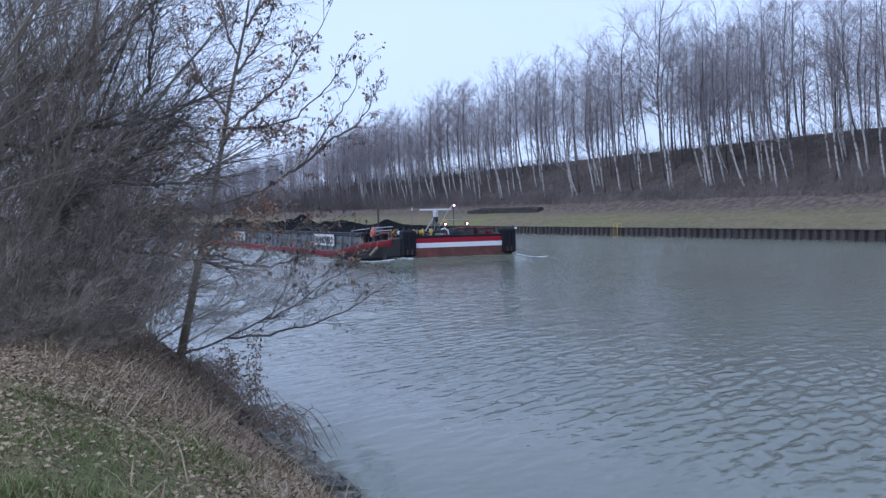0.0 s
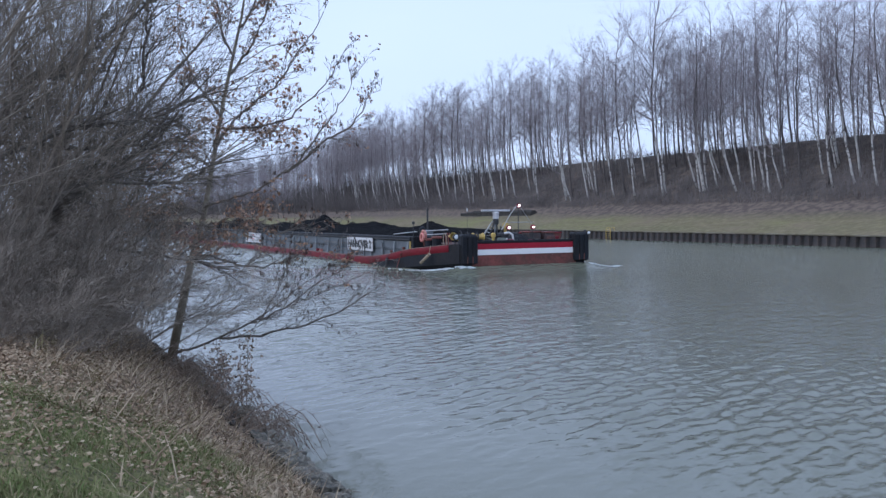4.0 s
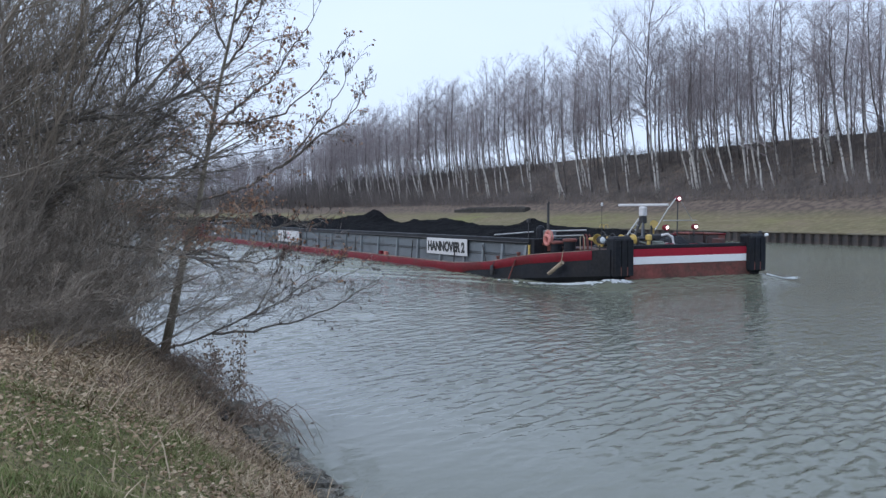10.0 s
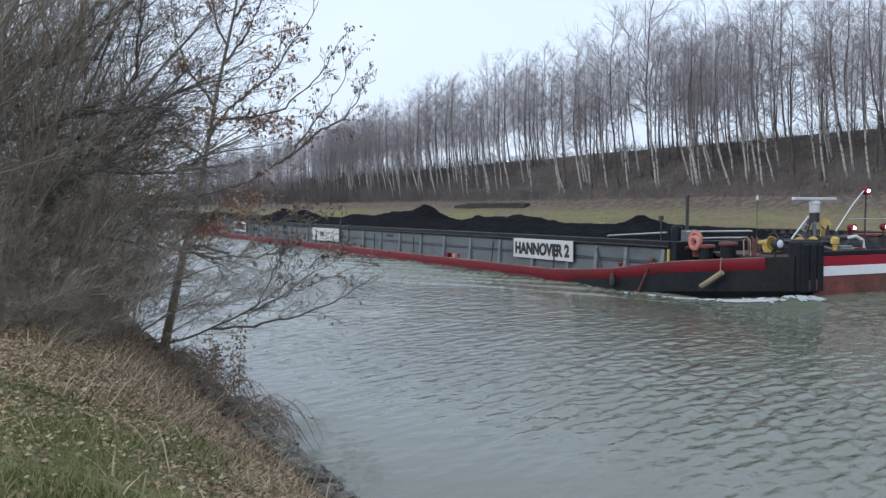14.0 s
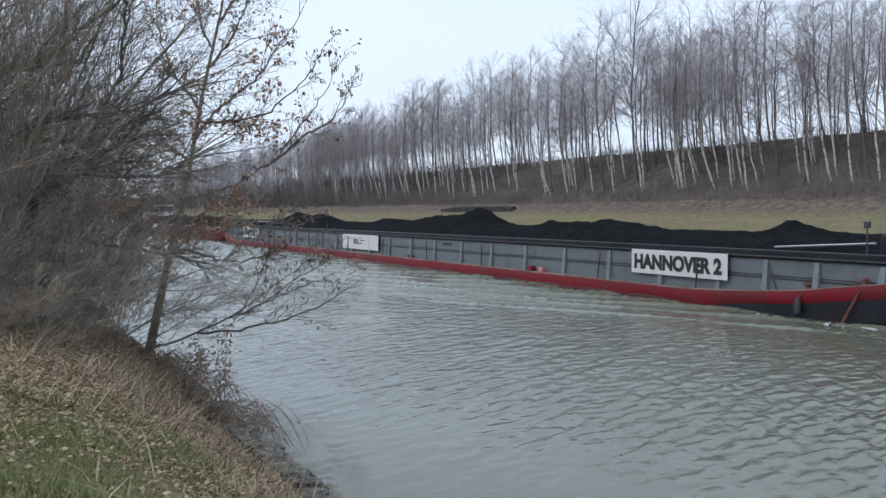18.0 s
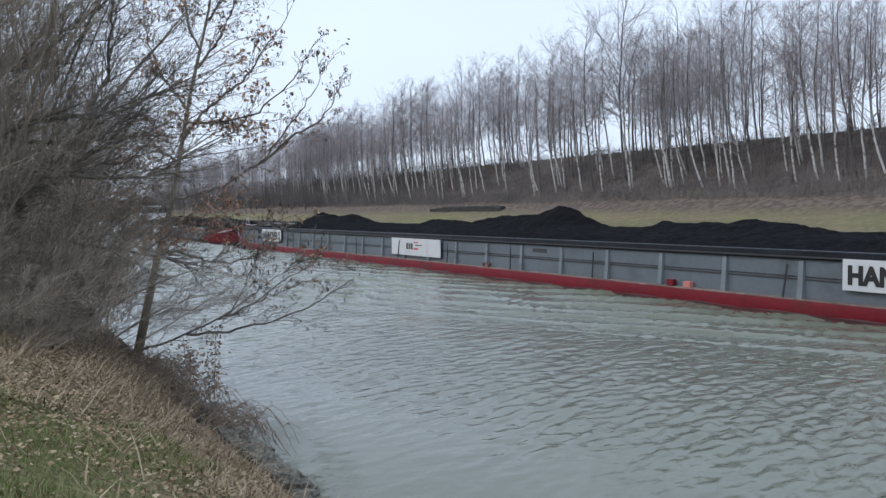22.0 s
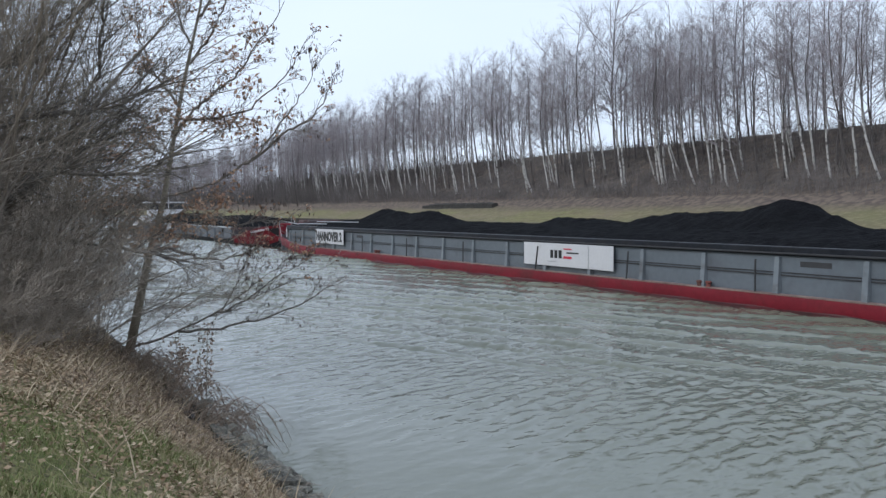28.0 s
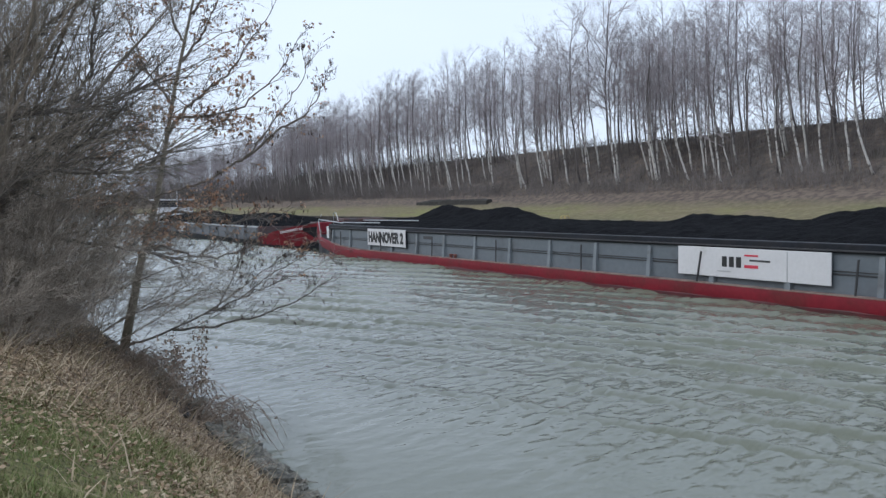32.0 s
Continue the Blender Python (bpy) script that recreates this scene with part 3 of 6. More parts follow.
def build_barge():
    barge = thing("barge", "long grey and red cargo barge loaded with coal, under way", "barge", at=pose(BX, MID, 0))
    # hull
    g = Geo()
    sec = []
    for x in STATIONS:
        i, z = lerp_table(PLAN, x), lerp_table(SHEER, x)
        lift = max(0.0, min(1.5, (x + 31) / 5.5 * 1.5)) + max(0.0, (x + 25.5) / 7.2) * 0.55 + max(0.0, (-110 - x) / 7) * 1.2
        a, b = NEAR + i, FAR_SIDE - i
        zb = -1.5 + lift
        sec.append([(x, a, z), (x, a, zb + 0.35), (x, a + 0.35, zb), (x, b - 0.35, zb), (x, b, zb + 0.35), (x, b, z)])
    g.loft(sec)
    me = g.mesh("hull", M_BLACK)
    fix_normals(me)
    part("hull", me, M_BLACK, barge, "black tarred hull", at=OFF)
    # red strake along each gunwale
    for side in (0, 1):
        g = Geo()
        sec = []
        for x in STATIONS:
            if x > -18.9:
                continue
            i, z = lerp_table(PLAN, x), lerp_table(SHEER, x)
            y = NEAR + i if side == 0 else FAR_SIDE - i
            s = -1 if side == 0 else 1
            drop = 0.82 if x < -36 else (0.66 if x < -31 else 0.51)
            sec.append([(x, y + s * 0.06, z), (x, y + s * 0.078, z - drop * 0.08), (x, y + s * 0.08, z - drop * 0.40), (x, y + s * 0.06, z - drop * 0.66), (x, y + s * 0.015, z - drop * 0.90), (x, y - s * 0.01, z - drop), (x, y - s * 0.03, z - drop), (x, y - s * 0.02, z + 0.012), (x, y + s * 0.03, z + 0.012)])
        g.loft(sec)
        me = g.mesh("strake", M_HULLRED)
        fix_normals(me)
        me.polygons.foreach_set("use_smooth", [True] * len(me.polygons))
        part("strake", me, M_HULLRED, barge, "red painted rubbing strake", at=OFF)
    # waterline band: wet paint, with the strake's overhang shade put into its colour
    g = Geo().loft([[(x, NEAR + dy, z) for dy, z in ((-0.078, 0.40 + 0.03 * math.sin(1.7 * x)), (-0.092, 0.38), (-0.088, 0.15), (-0.05, 0.10))] for x in steps((-106, -34, 1.2))], closed=True)
    me = g.mesh("wet_band", M_WETSHADE)
    fix_normals(me)
    part("wet_band", me, M_WETSHADE, barge, "dark waterline band, wet paint with overhang shade in its colour", at=OFF)
    # pale worn edge of the walkway
    g = Geo()
    sec = []
    for x in STATIONS:
        if -113 < x < -18.9:
            z, y = lerp_table(SHEER, x), NEAR + lerp_table(PLAN, x)
            sec.append([(x, y - 0.085, z - 0.01), (x, y - 0.085, z + 0.030), (x, y + 0.33, z + 0.030), (x, y + 0.33, z + 0.014)])
    g.loft(sec)
    bpart("walkway", g, M_EDGE, barge, "narrow worn side deck with pale edge")
    # grey coaming of panels and posts
    posts = [-24.7, -27.3, -29.6, -32.0, -35.4] + [-39.0 - 3.63 * k for k in range(20)] + [-111.4]
    posts.sort()
    z_top = 2.30
    for side in (0, 1):
        y = 26.24 if side == 0 else 38.16
        s = 1 if side == 0 else -1
        for a, b in zip(posts, posts[1:]):
            g = Geo().box(a + 0.004, b - 0.004, min(y, y + s * 0.08), max(y, y + s * 0.08), 0.84, z_top, 0.006)
            bpart("coaming_panel", g, M_GREY, barge)
            if side == 0:
                # two thin bars, coloured dark for the shade of the panel grooves
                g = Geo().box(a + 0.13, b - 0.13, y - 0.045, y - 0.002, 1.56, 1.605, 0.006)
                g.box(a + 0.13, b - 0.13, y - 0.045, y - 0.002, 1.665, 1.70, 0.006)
                bpart("stiffener", g, M_DARKSTEEL, barge, "stiffener bar, its shade put into the dark colour")
        for x in posts:
            zb = lerp_table(SHEER, x) + 0.02
            g = Geo().loft([[(x - 0.12, y - s * 0.20, zb), (x + 0.12, y - s * 0.20, zb), (x + 0.12, y - s * 0.002, zb), (x - 0.12, y - s * 0.002, zb)],
                            [(x - 0.10, y - s * 0.10, z_top - 0.05), (x + 0.10, y - s * 0.10, z_top - 0.05), (x + 0.10, y - s * 0.002, z_top - 0.05), (x - 0.10, y - s * 0.002, z_top - 0.05)]])
            fix = g.mesh("post", M_POST)
            fix_normals(fix)
            part("post", fix, M_POST, barge, at=OFF)
        y0 = y - 0.14 if side == 0 else y - 0.36
        bpart("coaming_rim", Geo().box(-112.2, -24.3, y0, y0 + 0.5, 2.30, 2.62, 0.03), M_BLACK, barge, "black rolled coaming rim")
        bpart("rim_rail", Geo().box(-112.2, -24.3, y0 - 0.05, y0 - 0.005, 2.36, 2.42, 0.01), M_DARKSTEEL, barge)
    bpart("front_bulkhead", Geo().box(-24.45, -23.95, 26.2, 38.2, 0.9, 2.62, 0.03), M_BLACK, barge)
    bpart("corner_strip", Geo().box(-24.44, -24.30, 26.12, 26.19, 1.2, 2.28, 0.01), M_YELLOW, barge, "yellow corner strip")
    bpart("rear_bulkhead", Geo().box(-112.4, -112.0, 26.2, 38.2, 0.9, 2.66, 0.03), M_DARKSTEEL, barge)
    bpart("hold_floor", Geo().box(-112.0, -24.45, 26.34, 38.06, -0.2, 0.1, 0.02), M_DARKSTEEL, barge)
    # name boards and the line's board
    for x0, x1, z0, z1 in ((-37.20, -31.40, 1.34, 2.40), (-104.45, -98.43, 1.30, 2.46)):
        board = bpart("name_board", Geo().box(x0, x1, 26.00, 26.05, z0, z1, 0.01), M_WHITE, barge, "white name board with black letters")
        text_part("lettering", "HANNOVER 2", M_LETTER, board, x0 + 0.22, x1 - 0.28, z0 + 0.19, z1 - 0.19, 25.985, "black capital letters", 0.05)
    board = bpart("company_board", Geo().box(-73.42, -66.2, 26.00, 26.05, 1.17, 2.31, 0.01), M_WHITE, barge, "white board with a dark and red emblem")
    for k, x in enumerate((-71.05, -70.70, -70.35)):
        part("emblem_bar", Geo().box(x, x + 0.24, 25.982, 25.998, 1.58, 1.98, 0.004), M_LETTER, board)
    part("emblem_stripe", Geo().box(-69.95, -69.30, 25.982, 25.998, 2.02, 2.09, 0.004), M_LOGORED, board, "dark red stripe")
    part("emblem_stripe", Geo().box(-69.70, -68.75, 25.982, 25.998, 1.84, 1.91, 0.004), M_DARKSTEEL, board, "dark stripe")
    part("emblem_stripe", Geo().box(-69.95, -69.30, 25.982, 25.998, 1.58, 1.70, 0.004), M_LOGORED, board, "dark red stripe")
    part("board_joint", Geo().box(-68.02, -67.98, 25.985, 25.999, 1.2, 2.28, 0.003), M_STEEL, board)
    part("small_print_bar", Geo().box(-71.3, -70.6, 25.985, 25.998, 1.38, 1.43, 0.003), M_STEEL, board)
    for x, w in ((-56.2, 1.3), (-96.3, 1.1)):
        bpart("stencil_bar", Geo().box(x, x + w, 26.225, 26.238, 1.92, 2.12, 0.003), M_DARKSTEEL, barge, "small stencilled marking")
    # thin dark stanchions on the deck edge
    for x, lean in ((-109.4, 0), (-102.2, 0), (-94.7, 0.05), (-87.3, 0), (-79.8, 0.0), (-72.35, 0.22), (-65.25, 0.1), (-58.0, 0.0), (-50.8, 0.08), (-39.65, 0.18), (-33.1, 0.1), (-28.9, -0.45)):
        z = lerp_table(SHEER, x)
        bpart("stanchion", Geo().tube([(x, 25.96, z), (x + lean, 25.98, 2.13)], 0.04, 6), M_DARKSTEEL, barge)
    # bollards and small boxes on the side deck
    for x in (-92.4, -91.9, -27.6, -25.3, -60.9, -60.4):
        z = lerp_table(SHEER, x)
        bpart("bollard", Geo().lathe([(0.09, z), (0.09, z + 0.16), (0.13, z + 0.18), (0.13, z + 0.23), (0.09, z + 0.26)], (x, 26.04, 0), n=12), M_RUST, barge, "red mooring bollard")
    bpart("deck_box", Geo().box(-45.75, -45.35, 25.95, 26.2, 0.9, 1.18, 0.03), M_HULLRED, barge, "small red deck box")
    bpart("deck_box", Geo().box(-44.75, -44.35, 25.95, 26.2, 0.9, 1.15, 0.03), M_ORANGE, barge, "small orange deck box")
    # square bow
    bpart("bow_plate", Geo().box(-18.34, -18.20, 28.0, 36.4, 0.6, 1.42, 0.02), M_RUST, barge, "rusty red lower bow plate")
    bpart("bow_stripe", Geo().box(-18.34, -18.17, 28.30, 36.12, 1.424, 1.805, 0.01), M_STRIPE, barge, "white bow stripe with chipped edge")
    bpart("bow_stripe", Geo().box(-18.34, -18.18, 28.30, 36.12, 1.808, 2.20, 0.01), M_BOWRED, barge, "red bow stripe")
    bpart("bow_rim", Geo().box(-18.45, -18.19, 28.0, 36.4, 2.204, 2.40, 0.03), M_BLACK, barge)
    bpart("fore_deck", Geo().box(-23.95, -18.45, 27.4, 37.0, 1.98, 2.16, 0.02), M_DECK, barge, "dark red fore deck")
    for y0, y1 in ((27.12, 28.30), (36.12, 37.36)):
        post = bpart("bow_fender", Geo().box(-18.75, -18.02, y0, y1, 0.82, 2.86, 0.12), M_BLACK, barge, "black rubber-faced bow fender")
        w = (y1 - y0) / 3
        for k in range(3):
            part("fender_rib", Geo().box(-18.05, -17.95, y0 + w * k + 0.025, y0 + w * (k + 1) - 0.025, 0.88, 2.7, 0.03), M_BLACK, post)
        part("fender_shoe", Geo().box(-18.06, -17.97, y0 + 0.2, y1 - 0.1, 0.9, 1.35, 0.03), M_RUST, post, "worn rusty lower edge")
    lamp = bpart("corner_light", Geo().lathe([(0.10, 2.86), (0.10, 3.0), (0.06, 3.03)], (-18.3, 37.25, 0), n=10), M_DARKSTEEL, barge)
    part("lens", Geo().lathe([(0.03, 2.72), (0.11, 2.76), (0.11, 2.86), (0.04, 2.9)], (-17.9, 37.3, 0), n=10), M_LENS, lamp, "pale glass lens")
    # hatches, winch and gear on the fore deck
    for x0, x1, y0, y1, h, m in ((-20.6, -19.4, 33.2, 34.2, 2.85, M_DECK), (-20.4, -19.5, 34.6, 35.4, 2.8, M_DECK), (-21.8, -19.6, 29.4, 31.0, 2.58, M_DARKSTEEL)):
        hat = bpart("deck_hatch", Geo().box(x0, x1, y0, y1, 2.14, h, 0.04), m, barge)
        part("hatch_lid", Geo().box(x0 - 0.04, x1 + 0.04, y0 - 0.05, y1 + 0.05, h + 0.003, h + 0.12, 0.035), M_RUST if m is not M_DARKSTEEL else M_BLACK, hat, "dull red hatch lid")
    for x, top in ((-24.22, 2.42), (-22.96, 2.52), (-21.68, 2.68)):
        bitt = bpart("mooring_bitt", Geo().lathe([(0.36, 1.7), (0.36, 1.78), (0.32, 1.8), (0.32, top - 0.16), (0.30, top - 0.15)], (x, 27.0, 0), n=18), M_BLACK, barge, "thick black mooring bitt")
        part("bitt_cap", Geo().lathe([(0.30, top - 0.17), (0.385, top - 0.15), (0.39, top - 0.05), (0.34, top), (0.10, top + 0.02)], (x, 27.0, 0), n=18), M_RUST, bitt, "dull red rounded cap", smooth=True)
    for k in range(3):
        x = -21.0 + 0.16 * k
        bpart("hose_loop", Geo().tube([(x, 27.2 + 0.1 * k, 2.1), (x - 0.03, 27.2 + 0.1 * k, 2.75), (x + 0.1, 27.25 + 0.1 * k, 2.92), (x + 0.24, 27.3 + 0.1 * k, 2.7), (x + 0.26, 27.3 + 0.1 * k, 2.1)], 0.03, 6), M_RUST if k else M_WOOD, barge, "brown hanging hose loop")
    for x, y, z in ((-20.4, 28.2, 2.95), (-20.1, 28.6, 2.85), (-19.9, 28.0, 2.8)):
        bpart("cable_loop", Geo().torus((x, y, z - 0.15), 0.26, 0.025, "y", 18, 5), M_DARKSTEEL, barge)
    heap = Geo()
    n = 12
    for i in range(n + 1):
        for j in range(n + 1):
            u, v = i / n * 2 - 1, j / n * 2 - 1
            h = max(0.0, 1 - u * u) * max(0.0, 1 - v * v)
            heap.v.append((-19.7 + 0.75 * u, 32.4 + 1.1 * v, 2.16 + 0.62 * h ** 0.6 + 0.14 * h * noise.noise(Vector((u * 3, v * 3, 2)))))
    heap.f = [(i * (n + 1) + j, (i + 1) * (n + 1) + j, (i + 1) * (n + 1) + j + 1, i * (n + 1) + j + 1) for i in range(n) for j in range(n)]
    bpart("tarpaulin", heap, M_BLACK, barge, "crumpled black tarpaulin over gear")
    win = bpart("winch", Geo().lathe([(0.15, 28.7), (0.15, 28.75), (0.30, 28.76), (0.30, 28.82), (0.18, 28.83), (0.2, 29.5), (0.30, 29.52), (0.30, 29.58), (0.14, 29.6)], (-19.6, 0, 2.62), "y", 16), M_YELLOW, barge, "yellow mooring winch")
    part("winch_stand", Geo().box(-19.95, -19.25, 28.6, 28.72, 2.15, 2.75, 0.03), M_DARKSTEEL, win)
    part("winch_stand", Geo().box(-19.95, -19.25, 29.6, 29.72, 2.15, 2.75, 0.03), M_DARKSTEEL, win)
    part("cable_coil", Geo().torus((-19.6, 29.1, 2.64), 0.22, 0.06, "y", 16, 8), M_DARKSTEEL, win)
    bpart("yellow_vent", Geo().lathe([(0.10, 2.14), (0.10, 2.60), (0.17, 2.64), (0.17, 2.86), (0.07, 2.92)], (-18.9, 30.0, 0), n=14), M_YELLOW, barge, "yellow ventilator hood")
    bpart("cowl_vent", Geo().tube([(-21.7, 32.6, 2.14), (-21.7, 32.6, 3.1), (-21.6, 32.55, 3.3), (-21.4, 32.45, 3.4)], [0.10, 0.10, 0.14, 0.24], 12), M_YELLOW, barge, "yellow cowl ventilator")
    pump = bpart("pump_engine", Geo().box(-20.9, -20.4, 31.4, 33.0, 2.16, 2.88, 0.08), M_DARKSTEEL, barge, "dark engine cover")
    part("exhaust", Geo().tube([(-20.6, 31.6, 2.8), (-20.6, 31.6, 3.2), (-20.5, 31.5, 3.3)], 0.06, 8), M_DARKSTEEL, pump)
    for k in range(9):
        y = 31.1 + 0.55 * k
        x = -19.0 - 0.5 * (k % 3)
        bpart("deck_fitting", Geo().box(x, x + rnd.uniform(0.25, 0.6), y, y + 0.4, 2.15, 2.15 + rnd.uniform(0.15, 0.5), 0.03), rnd.choice([M_DARKSTEEL, M_DECK, M_HULLRED, M_BLACK]), barge)
    for x, y, ra, m in ((-20.9, 28.4, 0.30, M_YELLOW), (-20.3, 29.9, 0.26, M_YELLOW), (-22.3, 29.2, 0.24, M_DARKSTEEL)):
        drum = bpart("winch_drum", Geo().lathe([(ra, y), (ra, y + 0.06), (ra * 0.6, y + 0.07), (ra * 0.6, y + 0.5), (ra, y + 0.51), (ra, y + 0.57)], (x, 0, 2.20 + ra), "y", 16), m, barge, "brass-yellow cable drum" if m is M_YELLOW else "")
        part("drum_foot", Geo().box(x - 0.3, x + 0.3, y - 0.08, y + 0.65, 2.15, 2.24, 0.02), M_DARKSTEEL, drum)
        part("drum_cable", Geo().torus((x, y + 0.28, 2.20 + ra), ra * 0.66, 0.07, "y", 16, 8), M_DARKSTEEL, drum)
    for k in range(4):
        bpart("rope_coil", Geo().torus((-18.95 - 0.1 * (k % 2), 30.6 + 0.05 * k, 2.24 + 0.09 * k), 0.34 - 0.03 * k, 0.05, "z", 20, 6), M_ROPE, barge, "grey-green coiled rope")
    for k in range(7):
        y, x = 28.9 + 0.72 * k, -19.4 + 0.35 * math.sin(2.3 * k)
        bpart("hose", Geo().tube([(x - 0.9, y, 2.18), (x - 0.4, y + 0.2, 2.45 + 0.1 * (k % 3)), (x + 0.1, y + 0.5, 2.40), (x + 0.5, y + 0.4, 2.18)], 0.05, 6), (M_DARKSTEEL, M_ROPE, M_DARKSTEEL, M_STEEL)[k % 4], barge)
    bpart("white_pipe", Geo().tube([(-19.1, 31.0, 2.85), (-18.9, 31.25, 2.92), (-18.75, 31.45, 2.75), (-18.7, 31.5, 2.3)], 0.07, 8), M_WHITE, barge, "white bent pipe")
    for x0, y0, w in ((-21.2, 33.1, 0.9), (-20.9, 34.3, 1.0), (-20.7, 35.5, 0.8)):
        lk = bpart("deck_locker", Geo().box(x0, x0 + 0.8, y0, y0 + w, 2.16, 2.78, 0.05), M_RUST, barge, "dull red deck locker")
        part("locker_lid", Geo().box(x0 - 0.03, x0 + 0.83, y0 - 0.03, y0 + w + 0.03, 2.783, 2.87, 0.03), M_HULLRED, lk)
    for y0 in (28.4, 30.9, 33.4):
        bpart("bow_rail_wire", Geo().tube([(-18.35, y0, 2.40), (-18.35, y0, 2.78)], 0.025, 6), M_DARKSTEEL, barge)
    sl = bpart("searchlight", Geo().lathe([(0.08, -19.65), (0.18, -19.55), (0.22, -19.35), (0.22, -19.25)], (0, 27.33, 2.66), "x", 16), M_DARKSTEEL, barge, "chrome searchlight")
    part("lens", Geo().lathe([(0.17, -19.252), (0.15, -19.22), (0.06, -19.2)], (0, 27.33, 2.66), "x", 16), M_LENS, sl, "bright glass lens")
    part("horn", Geo().lathe([(0.07, -20.3), (0.10, -20.0), (0.16, -19.78), (0.27, -19.66), (0.28, -19.62), (0.20, -19.68), (0.10, -19.85)], (0, 27.28, 2.70), "x", 18), M_YELLOW, sl, "yellow bell-mouthed horn", smooth=True)
    part("bracket", Geo().tube([(-19.5, 27.33, 2.1), (-19.5, 27.33, 2.4)], 0.05, 8), M_DARKSTEEL, sl)
    # grey locker with black pole, life ring, loose poles
    lock = bpart("pole_locker", Geo().box(-25.36, -24.78, 27.7, 28.25, 0.9, 3.07, 0.04), M_GREY, barge, "grey steel locker")
    part("signal_pole", Geo().tube([(-25.22, 27.97, 2.9), (-25.22, 27.97, 4.60), (-25.12, 27.97, 4.62)], 0.075, 8), M_DARKSTEEL, lock, "dark upright pole")
    part("black_drum", Geo().lathe([(0.26, 2.0), (0.26, 3.05), (0.24, 3.2), (0.15, 3.3), (0.02, 3.34)], (-25.66, 27.75, 0), n=14), M_BLACK, lock, "round-topped black post")
    ring = bpart("lifebuoy", Geo().torus((-23.38, 26.80, 2.74), 0.29, 0.10, "y"), M_ORANGE, barge, "orange life ring", smooth=True)
    part("lifebuoy_stand", Geo().box(-23.7, -23.05, 26.90, 26.945, 1.95, 2.5, 0.02), M_RUST, ring)
    part("grab_line", Geo().torus((-23.38, 26.72, 2.74), 0.40, 0.018, "y", 20, 5), M_WOOD, ring)
    bpart("second_lifebuoy", Geo().torus((-23.22, 26.60, 2.58), 0.25, 0.095, "y"), M_ORANGE, barge, "orange life ring", smooth=True)
    for a, b in (((-30.2, 27.3, 2.70), (-25.9, 27.4, 2.96)), ((-24.7, 27.5, 3.02), (-20.9, 27.5, 3.14)), ((-24.7, 27.6, 2.72), (-21.3, 27.6, 2.86)), ((-112, 27.2, 2.78), (-104.5, 27.0, 2.84)), ((-110.5, 28.4, 2.95), (-101.5, 28.6, 3.0)), ((-118.2, 27.6, 2.95), (-111.2, 26.9, 2.74))):
        bpart("boat_pole", Geo().tube([a, b], 0.045, 6), M_STEEL, barge, "pale metal pole")
    bpart("timber_fender", Geo().tube([(-22.15, 25.98, 0.82), (-21.17, 26.2, 1.47)], 0.11, 8), M_WOOD, barge, "weathered hanging timber fender")
    bpart("fender_rope", Geo().tube([(-21.3, 26.2, 1.45), (-21.5, 26.45, 2.05)], 0.02, 5), M_WOOD, barge)
    bpart("side_stay", Geo().tube([(-25.35, 25.86, 1.40), (-25.95, 25.72, 0.2)], 0.04, 6), M_RUST, barge, "slanting reddish stay pole")
    bpart("hanging_fender", Geo().lathe([(0.03, 1.0), (0.10, 0.95), (0.14, 0.7), (0.12, 0.45), (0.04, 0.40)], (-27.75, 25.72, 0), n=10), M_DARKSTEEL, barge, "dark hanging rope fender")
    bpart("fender_line", Geo().tube([(-27.75, 25.72, 0.98), (-27.6, 25.9, 1.3)], 0.02, 5), M_DARKSTEEL, barge)
    bpart("stay_float", Geo().box(-26.2, -25.8, 25.5, 25.85, -0.1, 0.32, 0.08), M_DARKSTEEL, barge)
    gauge = bpart("gauge_post", Geo().tube([(-26.1, 27.2, 2.2), (-26.1, 27.2, 3.55)], 0.03, 6), M_DARKSTEEL, barge, "thin dark post with a small box")
    part("gauge_box", Geo().box(-26.2, -26.0, 27.12, 27.28, 3.5, 3.72, 0.02), M_DARKSTEEL, gauge)
    # light mast: three lights in a triangle
    mast = bpart("light_mast", Geo().tube([(-19.3, 32.24, 2.2), (-19.25, 32.24, 4.75)], 0.035, 6), M_DARKSTEEL, barge)
    part("slanted_stay", Geo().tube([(-19.9, 31.25, 3.1), (-19.5, 31.75, 4.2), (-19.25, 32.1, 4.78), (-19.2, 32.24, 4.86)], 0.035, 6), M_STEEL, mast, "pale curved stay")
    part("slanted_stay", Geo().tube([(-19.2, 32.3, 4.8), (-19.2, 33.3, 3.5)], 0.015, 5), M_STEEL, mast)
    part("cross_bar", Geo().tube([(-19.3, 31.3, 3.62), (-19.2, 33.5, 3.62)], 0.025, 6), M_STEEL, mast)
    for y, z in ((32.24, 4.78), (31.42, 3.25), (33.42, 3.27)):
        part("lamp_housing", Geo().lathe([(0.10, -19.42), (0.15, -19.36), (0.15, -19.16), (0.17, -19.14)], (0, y, z), "x", 12), M_HULLRED, mast, "red lamp housing")
        if z < 4:
            part("lamp_arm", Geo().tube([(-19.3, y, 2.16), (-19.3, y, z)], 0.03, 6), M_DARKSTEEL, mast)
    for y, z in ((32.24, 4.78), (31.42, 3.25), (33.42, 3.27)):
        part("lamp_lens", Geo().lathe([(0.03, -19.17), (0.08, -19.14), (0.065, -19.09), (0.02, -19.07)], (0, y, z), "x", 12), M_WHITE_LAMP, mast, "glowing lamp lens")
